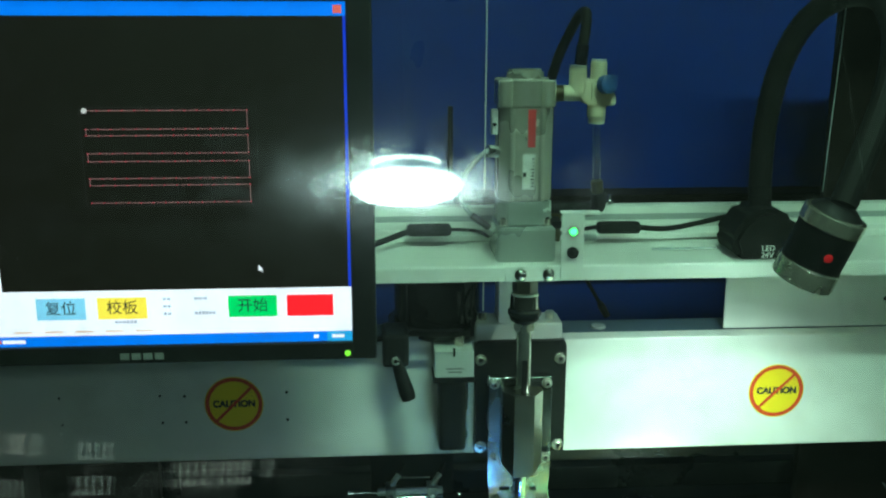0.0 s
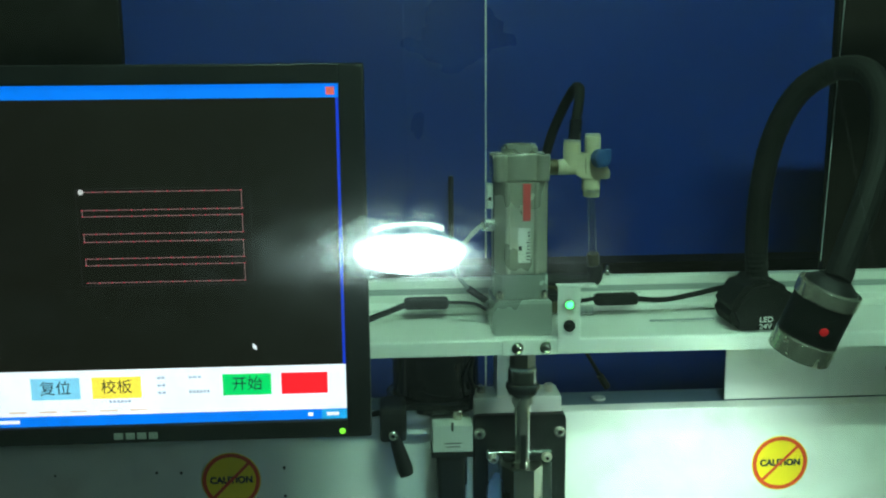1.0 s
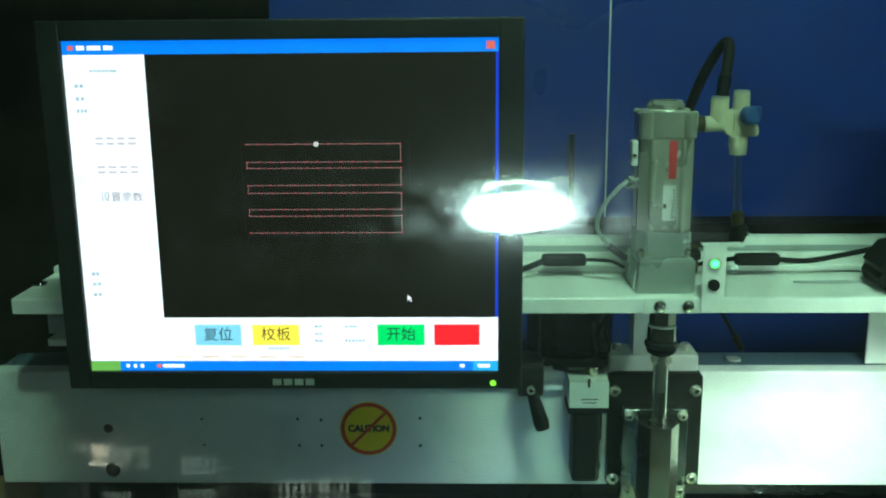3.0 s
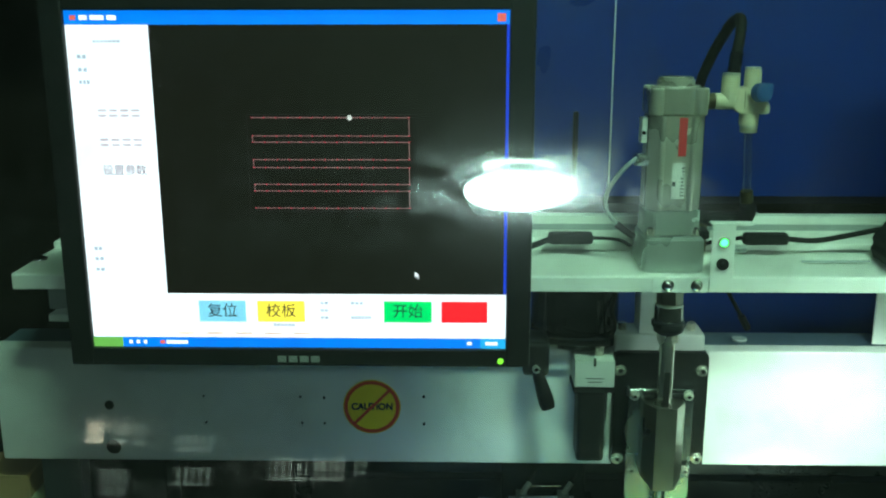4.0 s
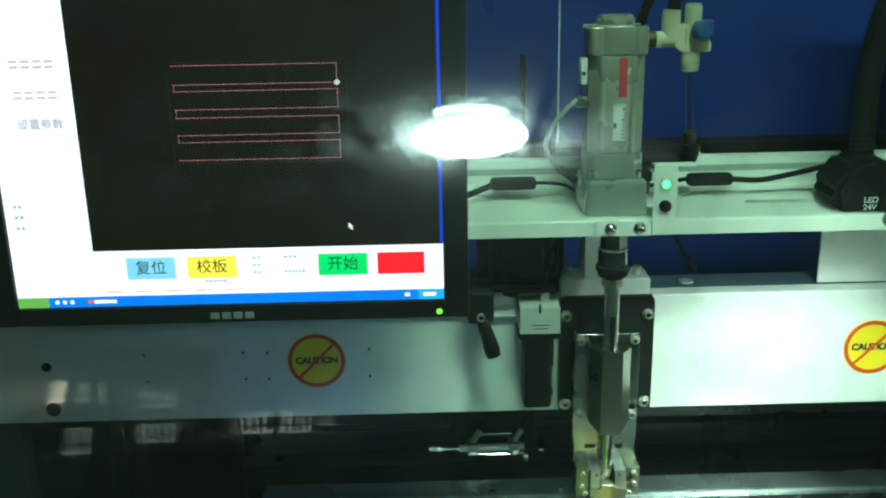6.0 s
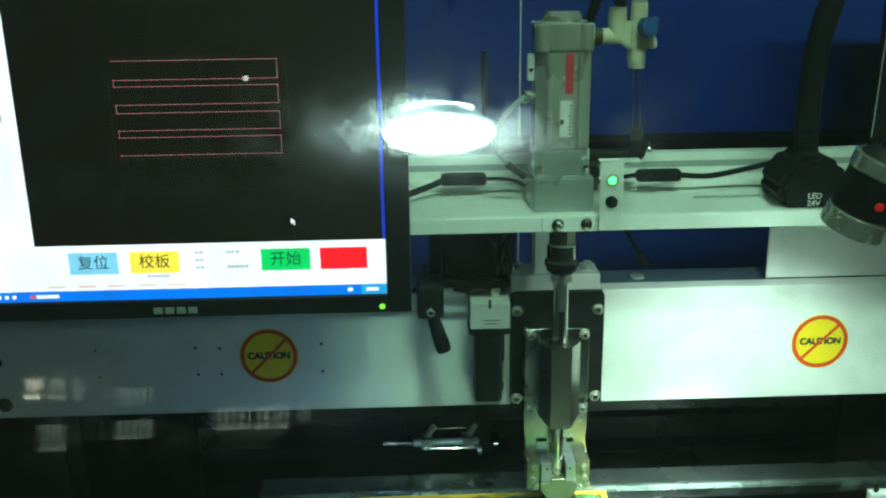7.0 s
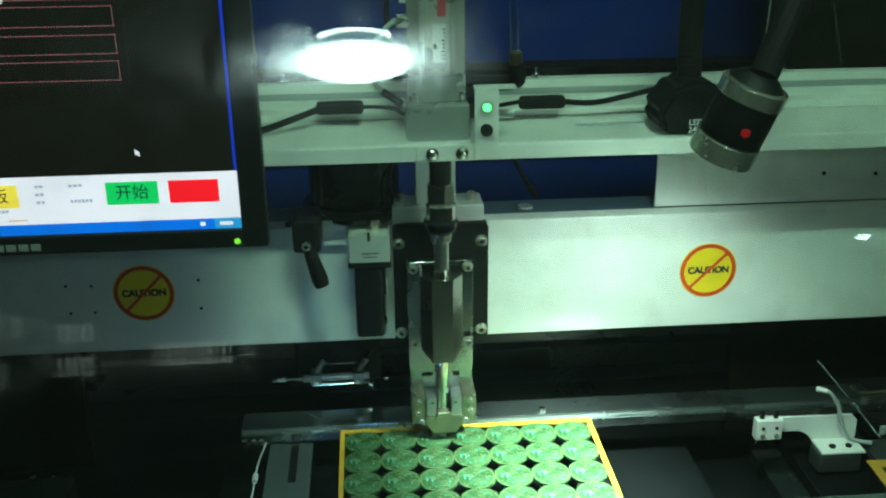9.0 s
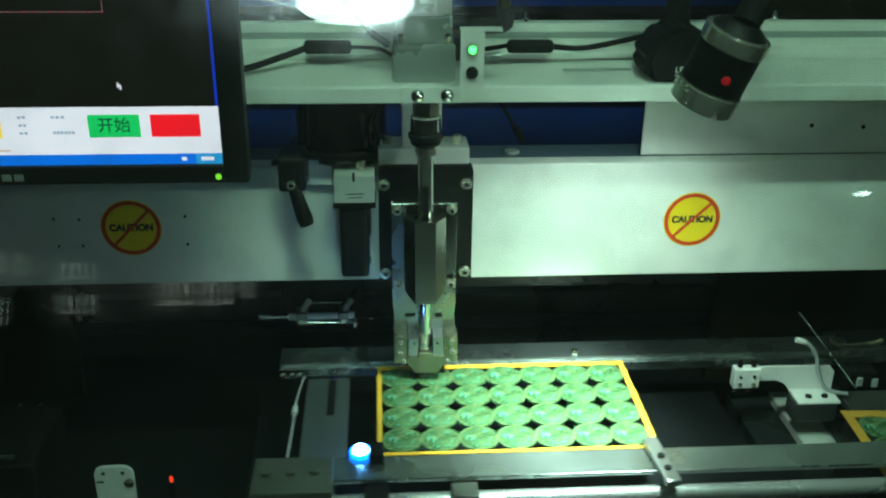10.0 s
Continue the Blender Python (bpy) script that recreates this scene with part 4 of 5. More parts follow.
def spot_lamp():
    e = thing("gooseneck_lamp", "black gooseneck machine lamp with nickel rings, lit", "lamp")
    bm = bmesh.new()
    prism(bm, [(0.3350, 1.2110), (0.3430, 1.1908), (0.3960, 1.1908), (0.4080, 1.2100), (0.3960, 1.2330), (0.3760, 1.2430), (0.3560, 1.2390), (0.3440, 1.2270)], 0.906, 0.962)
    bmesh.ops.bevel(bm, geom=bm.edges[:], offset=0.006, segments=2, affect="EDGES")
    base = part("magnet_base", bm, RUBBER, e)
    for txt, z in (("LED", 1.2030), ("24V", 1.1960)):
        lettering("word", txt, 0.0078, PAPER, base, Matrix.Translation((0.3650, 0.9056, z)) @ FACE, align="LEFT", bold=0.00012)
    pts = [(0.372, 0.936, 1.238), (0.3705, 0.937, 1.27), (0.371, 0.936, 1.32), (0.378, 0.930, 1.375), (0.393, 0.915, 1.418), (0.414, 0.890, 1.440), (0.428, 0.855, 1.440), (0.430, 0.825, 1.415), (0.420, 0.803, 1.375), (0.399, 0.783, 1.33), (0.3710, 0.764, 1.275)]
    bm = bmesh.new()
    tube(bm, pts, 0.0108, 16, 12, 0.0006)
    part("gooseneck", bm, RUBBER, e)
    a, b = Vector(SPOT_A), Vector(SPOT_B)
    d = (b - a).normalized()
    r = 0.0255
    for name, s0, s1, rr, mt in (("rear_ring", -0.002, 0.011, r + 0.0006, NICKEL), ("barrel", 0.0112, 0.0448, r - 0.0006, BLACK), ("front_ring", 0.0450, 0.0620, r + 0.0006, NICKEL)):
        bm = bmesh.new()
        rod(bm, a + d * s0, a + d * s1, rr, n=44, bev=0.0012)
        part(name, bm, mt, e)
    bm = bmesh.new()
    turned(bm, a - d * 0.010, a - d * 0.0022, [(0, 0.0125), (0.5, 0.018), (1, 0.022)], 36)
    part("rear_cap", bm, PLASTIC, e)
    bm = bmesh.new()
    rod(bm, a + d * 0.0622, a + d * 0.0628, 0.021, n=36)
    part("lens", bm, SPOTGLOW, e, "glowing lamp lens")
    # red standby light on the barrel side
    side = Vector((-0.05, -1.0, 0.02))
    side = (side - d * side.dot(d)).normalized()
    c = a + d * 0.030 + side * (r - 0.0012)
    bm = bmesh.new()
    turned(bm, c, c + side * 0.0022, [(0, 0.0038), (0.6, 0.0033), (1, 0.0018)], 18)
    part("standby_light", bm, REDGLOW, e, "glowing red standby light")
    # the LED lens throws a narrow core and a wide spill
    for name, watts, width, aim in (("spot_core", CORE_W, 56, CORE_AIM), ("spot_spill", SPILL_W, 124, SPILL_AIM)):
        li = bpy.data.lights.new(name, "SPOT")
        li.energy, li.spot_size, li.spot_blend, li.shadow_soft_size, li.color = watts, radians(width), 1.0, 0.018, (0.69, 1.0, 0.85)
        new(name, li).matrix_world = look(a + d * 0.075, a + d * 0.075 + Vector(aim))


SPOT_A, SPOT_B = (0.3670, 0.7670, 1.2665), (0.3470, 0.7790, 1.2035)
CORE_AIM, CORE_W = (-0.22, 0.24, -1.0), 66.0
SPILL_AIM, SPILL_W = (-0.14, 0.28, -1.0), 7.0
SPOTGLOW = glow("spot_lens", (0.63, 1.0, 0.82), 50.0)
REDGLOW = glow("red_led", (1.0, 0.02, 0.03), 0.17)


# ---- the monitor ----
def monitor():
    m = Matrix.Translation((-0.1995, 0.775, 1.164))
    e = thing("monitor", "black flat monitor showing a punching program", "monitor", m=m)
    w, h = 0.1705, 0.2710
    x0, x1, z0, z1 = -0.1895, 0.1905, -0.0155, 0.2865
    bm = bmesh.new()
    box(bm, x0, -w, -0.004, 0.010, z0, z1, 0.002)
    box(bm, w, x1, -0.004, 0.010, z0, z1, 0.002)
    box(bm, -w - 0.001, w + 0.001, -0.0035, 0.010, h, z1, 0.0018)
    box(bm, -w - 0.001, w + 0.001, -0.0035, 0.010, z0, 0, 0.0018)
    part("bezel", bm, PLASTIC, e)
    bm = bmesh.new()
    box(bm, x0 + 0.002, x1 - 0.002, 0.0102, 0.030, z0 + 0.002, z1 - 0.002, 0.004)
    box(bm, -0.11, 0.11, 0.030, 0.055, 0.03, 0.24, 0.012)
    part("back_shell", bm, PLASTIC, e)
    bpart("arm_plate", BLACK, e, [(-0.05, 0.05, 0.0552, 0.060, 0.09, 0.19), (-0.03, 0.03, 0.060, 0.180, 0.115, 0.165)], 0.001)
    scr = bpart("screen", SCREENBLACK, e, [(-w, w, 0.0, 0.003, 0, h)], 0, "lit screen with a black work area")

    def pane(name, ax0, ax1, az0, az1, mt, lift=0.0003, label=""):
        return bpart(name, mt, scr, [(ax0, ax1, -lift, -lift + 0.0001, az0, az1)], 0, label)

    pane("title_bar", -w, w, 0.2605, h, S_BLUE)
    pane("side_panel", -w, -0.1062, 0.0085, 0.2604, S_WHITE)
    pane("tool_panel", -0.1061, w, 0.0085, 0.0462, S_WHITE)
    pane("task_bar", -w, w, 0.0, 0.0084, S_BLUE)
    pane("right_edge", w - 0.0022, w, 0.0463, 0.2604, S_EDGE)
    pane("start_button", -w, -0.146, 0.0, 0.0084, S_GREEN2, 0.0006)
    pane("tray_area", 0.150, w, 0.0, 0.0084, S_CYAN, 0.0006)
    pane("close_button", 0.161, 0.1675, 0.2625, 0.2685, S_RED2, 0.0006)
    for ax, bw in ((-0.1660, 0.005), (-0.1590, 0.007), (-0.1505, 0.012), (-0.1375, 0.008)):
        pane("title_bar_mark", ax, ax + bw * 0.9, 0.2640, 0.2675, S_RED2 if bw == 0.005 else S_WHITE, 0.0006)
    for ax, bw, mt in ((-0.141, 0.003, S_WHITE), (-0.135, 0.003, S_WHITE), (-0.129, 0.003, S_WHITE), (-0.115, 0.004, S_RED2), (-0.110, 0.018, S_WHITE), (0.139, 0.004, S_WHITE), (0.154, 0.010, S_WHITE)):
        pane("task_icon", ax, ax + bw, 0.0028, 0.0058, mt, 0.0007)
    # buttons
    for ax0, ax1, mt, txt in ((-0.0810, -0.0425, S_SKY, "复位"), (-0.0330, 0.0060, S_YELLOW, "校板"), (0.0710, 0.1100, S_GREEN, "开始"), (0.1180, 0.1555, S_RED, "")):
        b = pane("button", ax0, ax1, 0.0222, 0.0402, mt, 0.0006)
        if txt:
            lettering("word", txt, 0.0125, S_INK, b, Matrix.Translation(((ax0 + ax1) / 2, -0.0009, 0.0312)) @ FACE)
    for txt, z in (("设置参数", 0.1475),):
        lettering("word", txt, 0.0088, S_WORD, scr, Matrix.Translation((-0.1330, -0.0006, z)) @ FACE)
    for z in (0.1700, 0.1930):
        for k in range(4):
            for v0, v1 in ((0.0012, 0.0032), (-0.0030, -0.0010)):
                pane("print_bar", -0.1505 + k * 0.0088, -0.1440 + k * 0.0088, z + v0, z + v1, S_PALE, 0.0006)
    for z, ax, bw, hh in ((0.2470, -0.1500, 0.022, 0.002), (0.2350, -0.163, 0.008, 0.003), (0.2250, -0.163, 0.008, 0.003), (0.2155, -0.163, 0.009, 0.003), (0.0825, -0.163, 0.007, 0.0028), (0.0740, -0.163, 0.008, 0.0028), (0.0650, -0.163, 0.008, 0.0028), (0.0375, 0.0190, 0.007, 0.002), (0.0312, 0.0190, 0.007, 0.002), (0.0250, 0.0190, 0.007, 0.002), (0.0375, 0.0440, 0.011, 0.002), (0.0250, 0.0440, 0.017, 0.0025), (0.0185, -0.0200, 0.018, 0.0022)):
        n = max(2, int(bw / 0.0028))
        for k in range(n):
            pane("print_bar", ax + bw * k / n, ax + bw * (k + 0.72) / n, z, z + hh, S_TEXT, 0.0006)
    for ax in range(5):
        pane("print_bar", -0.1 + ax * 0.024, -0.1 + ax * 0.024 + 0.014, 0.0115, 0.0128, S_PEACH, 0.0006)
    # the punching path
    px0, px1 = PX
    for i, z in enumerate(PZ):
        pane("path_line", px0, px1, z - 0.00025, z + 0.00025, S_LINE)
        for k in range(14):
            x = px0 + (px1 - px0) * k / 13
            pane("path_dot", x - 0.0006, x + 0.0006, z - 0.0004, z + 0.0005, S_DOT, 0.0005)
        if i < 7:
            x = px1 if i % 2 == 0 else px0
            pane("path_turn", x - 0.00025, x + 0.00025, PZ[i + 1], z, S_LINE)
    for ax0, ax1, az0, az1 in ((px0 - 0.004, px1 + 0.007, PZ[0] + 0.0024, PZ[0] + 0.0027), (px0 - 0.004, px1 + 0.007, PZ[7] - 0.0027, PZ[7] - 0.0024), (px0 - 0.0042, px0 - 0.0039, PZ[7] - 0.0025, PZ[0] + 0.0025), (px1 + 0.0068, px1 + 0.0071, PZ[7] - 0.0025, PZ[0] + 0.0025)):
        pane("work_frame", ax0, ax1, az0, az1, S_DIM)
    bm = bmesh.new()
    prism(bm, [(0.0965, 0.0655), (0.0965, 0.0605), (0.0978, 0.0618), (0.0990, 0.0595), (0.1000, 0.0600), (0.0988, 0.0622), (0.1004, 0.0622)], -0.0006, -0.0005)
    part("mouse_arrow", bm, S_WHITE, scr)
    # maker's mark as plain blocks, and the power light
    for k in range(4):
        q = -0.0175 + k * 0.0092
        bpart("badge_mark", BADGE, e, [(q, q + 0.0072, -0.0041, -0.0034, -0.0118, -0.0062)], 0.0002)
    bm = bmesh.new()
    turned(bm, (0.1665, -0.0034, -0.0100), (0.1665, -0.0046, -0.0100), [(0, 0.0026), (1, 0.0020)], 18)
    part("power_light", bm, glow("power_green", (0.25, 1.0, 0.05), 1.2), e, "green power light")
    # the round cursor that steps along the path
    bm = bmesh.new()
    ring(bm, (0, 0), 0.0010, 0.0021, -0.0009, -0.0007, 20)
    flat_disc(bm, (0, 0), 0.0011, -0.0008, -0.0007, 16)
    return part("path_cursor", bm, S_GREY, e, "small grey round cursor")


PX = (-0.0300, 0.0930)
PZ = [0.1896 - d * 0.000447 for d in (0, 32, 43, 74, 88, 118, 130, 161)]
SCREENBLACK = glow("screen_black", (1.0, 0.86, 0.60), 0.0048, 0.008)
S_WHITE = glow("screen_white", (0.86, 0.93, 1.0), 1.2)
S_BLUE = glow("screen_blue", (0.0, 0.20, 0.92), 1.05)
S_EDGE = glow("screen_edge_blue", (0.01, 0.06, 0.85), 0.7)
S_GREEN2 = glow("screen_start_green", (0.18, 0.55, 0.10), 0.8)
S_CYAN = glow("screen_cyan", (0.02, 0.45, 0.95), 0.9)
S_RED2 = glow("screen_close_red", (0.85, 0.15, 0.12), 0.8)
S_SKY = glow("screen_sky", (0.24, 0.70, 0.95), 1.0)
S_YELLOW = glow("screen_yellow", (1.0, 0.84, 0.08), 1.1)
S_GREEN = glow("screen_green", (0.0, 0.72, 0.15), 1.05)
S_RED = glow("screen_red", (1.0, 0.010, 0.02), 1.25)
S_INK = glow("screen_ink", (0.02, 0.05, 0.06), 0.3)
S_TEXT = glow("screen_text", (0.50, 0.60, 0.72), 0.75)
S_WORD = glow("screen_word", (0.30, 0.24, 0.30), 0.6)
S_PALE = glow("screen_pale_word", (0.62, 0.56, 0.62), 0.9)
S_PEACH = glow("screen_peach", (0.95, 0.70, 0.50), 0.8)
S_LINE = glow("screen_line", (0.50, 0.27, 0.27), 0.50)
S_DOT = glow("screen_dot", (0.75, 0.08, 0.12), 0.6)
S_DIM = glow("screen_dim", (0.10, 0.10, 0.10), 0.25)
S_GREY = glow("screen_grey", (0.75, 0.75, 0.75), 0.7)


# ---- boards, table and clamps ----
PITCH = 0.0368


def board_panel(name, label, m, rim_w=0.0):
    e = thing(name, label, "circuit board", "board panels", m)
    W, D, T = 0.268, 0.158, 0.0016
    bm = bmesh.new()
    box(bm, -rim_w, W, -0.0065, rim_w, 0, T)
    box(bm, -rim_w, W, -D, -D + 0.0045, 0, T)
    box(bm, -rim_w, 0.0045, -D + 0.0045, -0.0065, 0, T)
    box(bm, W - 0.0055, W, -D + 0.0045, -0.0065, 0, T)
    # the far board's frame takes the edge colour with shade painted in
    part("frame", bm, SHADEDBOARD if rim_w else BOARD, e, "orange board frame with its shade in the colour" if rim_w else "yellow board frame")
    coin = None
    for j in range(4):
        for i in range(7):
            x, y = 0.0232 + i * PITCH, -0.0240 - j * PITCH
            if coin is None:
                bm = bmesh.new()
                r = PITCH / 2 + 0.0001
                shape = []
                for k in range(36):
                    ca, sa = math.cos(k * math.tau / 36), math.sin(k * math.tau / 36)
                    q = PITCH / 2 * 1.03 / (abs(ca) ** 2.3 + abs(sa) ** 2.3) ** (1 / 2.3)
                    shape.append((q * ca, q * sa))
                prism(bm, shape, 0.0001, T, Matrix(((1, 0, 0, 0), (0, 0, 1, 0), (0, 1, 0, 0), (0, 0, 0, 1))))
                coin = finish("round_board", bm, COIN)
                bm = bmesh.new()
                rows = [[bm.verts.new((rr * math.cos(k * math.tau / 40), rr * math.sin(k * math.tau / 40), T + 0.0001)) for k in range(40)] for rr in (r - 0.0013, r - 0.0005)]
                for k in range(40):
                    bm.faces.new((rows[0][k], rows[0][(k + 1) % 40], rows[1][(k + 1) % 40], rows[1][k]))
                rim = finish("gold_rim", bm, COPPER)
                bm = bmesh.new()
                for bx, by, bw, bd in ((-0.012, 0.001, 0.0015, 0.006), (-0.0095, 0.003, 0.004, 0.0012), (-0.0070, -0.001, 0.0014, 0.007), (-0.0042, 0.001, 0.001, 0.005), (0.004, 0.010, 0.007, 0.0008), (0.003, -0.011, 0.008, 0.0008), (-0.004, -0.012, 0.002, 0.0016), (0.010, -0.004, 0.0012, 0.004)):
                    box(bm, bx, bx + bw, by - bd / 2, by + bd / 2, T + 0.00005, T + 0.00015)
                marks = finish("silkscreen", bm, SILK)
                bm = bmesh.new()
                rnd = random.Random(4)
                for k in range(46):
                    a, rr = rnd.uniform(0, math.tau), 0.0155 * math.sqrt(rnd.random())
                    bx, by = rr * math.cos(a), rr * math.sin(a)
                    bw, bd = rnd.choice(((0.0010, 0.0018), (0.0018, 0.0010), (0.0008, 0.0008), (0.0026, 0.0014)))
                    box(bm, bx, bx + bw, by, by + bd, T + 0.00002, T + 0.0002)
                pads = finish("pad_field", bm, COPPER)
            o = new("round_board", coin)
            o.parent, o.location = e, (x, y, 0.00015 * ((i + j) % 2))
            for nm, me in (("gold_rim", rim), ("silkscreen", marks), ("pad_field", pads)):
                q = new(nm, me)
                q.parent = o
    return e


TOP = 0.868


def x_table():
    """The sliding table that carries the board past the punch. Its origin is the board's rear left corner."""
    e = thing("sliding_table", "grey sliding table with rails and clamps holding the board", "table")
    bm = bmesh.new()
    box(bm, -0.105, 0.86, 0.008, 0.042, -0.016, 0.003, 0.0015)
    part("rear_rail", bm, ALU, e)
    bm = bmesh.new()
    box(bm, -0.105, 0.86, 0.002, 0.0078, -0.010, -0.0015, 0.0006)
    part("rear_lip", bm, ZINC, e)
    bm = bmesh.new()
    box(bm, -0.111, 0.86, -0.193, -0.1585, -0.003, 0.0015, 0.0008)
    part("front_rail", bm, ALU, e)
    rpart("slide_bar", BAR, e, (-0.111, -0.202, -0.0165), (0.86, -0.202, -0.0165), 0.0075, 28, label="bright ground slide bar")
    bm = bmesh.new()
    box(bm, -0.13, 0.388, -0.150, 0.04, -0.075, -0.060, 0.001)
    part("table_plate", bm, BED, e)
    bm = bmesh.new()
    box(bm, 0.4990, 0.86, -0.085, 0.04, -0.075, -0.060, 0.001)
    part("cover_plate", bm, BED, e)
    # left plates
    bm = bmesh.new()
    box(bm, -0.075, -0.030, -0.157, 0.001, -0.020, -0.012, 0.001)
    part("side_plate", bm, GREYALU, e)
    bpart("side_slot", BLACK, e, [(-0.052, -0.044, -0.070, -0.008, -0.0119, -0.0115)], 0)
    bpart("slot_screw", STEEL, e, [(-0.052, -0.043, -0.010, -0.004, -0.0114, -0.006)], 0.001)
    bm = bmesh.new()
    tube(bm, [(-0.078, -0.004, -0.006), (-0.083, -0.045, -0.006), (-0.084, -0.09, -0.008), (-0.086, -0.155, -0.010)], 0.0009, 8)
    part("white_wire", bm, GREYWIRE, e)
    for x0, x1 in ((-0.112, -0.040), (-0.012, 0.010), (0.066, 0.090)):
        bm = bmesh.new()
        box(bm, x0, x1, -0.214, -0.162 if x0 < -0.1 else -0.1935, -0.030, 0.006 if x0 < -0.1 else -0.0035, 0.0015)
        o = part("bar_clamp", bm, BLACK if -0.1 < x0 < 0.05 else CLAMPGREY, e)
        cap_screw(o, (x0 + x1) / 2, -0.2141, -0.016, 0.0038, 0.003, washer=False)
        if x0 < -0.1:
            for q in (x0 + 0.012, x0 + 0.034, x0 + 0.056):
                bm = bmesh.new()
                rod(bm, (q, -0.186, 0.0061), (q, -0.186, 0.0092), 0.0046, n=14, bev=0.0008)
                part("screw", bm, CLAMPGREY, o)
            bpart("clamp_step", GUNMETAL, o, [(x0 + 0.004, x1 - 0.016, -0.2205, -0.2142, -0.026, -0.004)], 0.001)
            rpart("clamp_pin", STEEL, o, (x0 + 0.030, -0.2225, -0.010), (x0 + 0.052, -0.2225, -0.010), 0.0022, 12)
    bm = bmesh.new()
    box(bm, -0.008, 0.006, -0.170, -0.150, 0.0017, 0.012, 0.0015)
    part("stop_block", bm, BLACK, e)
    # finger clamp at the front right corner
    m = Matrix.Translation((0.259, -0.158, 0.004)) @ Matrix.Rotation(radians(5), 4, "Z")
    bm = bmesh.new()
    box(bm, -0.0075, 0.0075, -0.060, 0.008, -0.002, 0.005, 0.0022, m)
    fc = part("finger_clamp", bm, MILLED, e)
    for k in (-0.024, -0.042):
        bm = bmesh.new()
        c = m @ Vector((0, k, 0.005))
        rod(bm, c, c + Vector((0, 0, 0.0025)), 0.0034, n=16, bev=0.0006)
        part("screw", bm, BLACK, fc)
    for x in (-0.100, -0.09, -0.082):
        bm = bmesh.new()
        turned(bm, (x, -0.006, -0.004), (x, -0.011, -0.002), [(0, 0.004), (0.6, 0.004), (1, 0.002)], 14)
        part("screw", bm, STEEL, e)
    for x in (0.218, 0.144):
        bm = bmesh.new()
        box(bm, x - 0.0032, x + 0.0032, 0.012, 0.018, 0.0032, 0.008 if x > 0.2 else 0.0045, 0.0008)
        part("rail_button", bm, ZINC if x > 0.2 else BLACK, e)
    # blue work light
    bm = bmesh.new()
    turned(bm, (-0.016, -0.155, 0.0016), (-0.016, -0.155, 0.0125), [(0, 0.0074), (0.4, 0.0074), (0.75, 0.0056), (1, 0.0020)], 20)
    part("blue_lamp", bm, BLUEGLOW, e, "glowing blue-white signal lamp")
    # added glowing ring: draws the lamp's blue halo, as there is no bloom
    bm = bmesh.new()
    ring(bm, (0, 0), 0.0078, 0.0102, -0.0060, -0.0016, 24)
    bmesh.ops.transform(bm, matrix=Matrix.Translation((-0.016, -0.155, 0)) @ Matrix.Rotation(radians(-90), 4, "X"), verts=bm.verts[:])
    part("lamp_sleeve", bm, BLUEHALO, e, "added glowing blue ring that draws the lamp halo")
    bm = bmesh.new()
    rod(bm, (-0.0835, -0.062, -0.006), (-0.0835, -0.074, -0.006), 0.0028, n=12, bev=0.0006)
    part("wire_joint", bm, GREYWIRE, e)
    e.location = (0.125, 0.947, TOP)
    return e


BLUEGLOW = glow("blue_led", (0.12, 0.45, 1.0), 95.0)
# saturated glow of the ring that imitates the blue lamp's halo
BLUEHALO = glow("blue_halo", (0.0, 0.16, 1.0), 7.0)


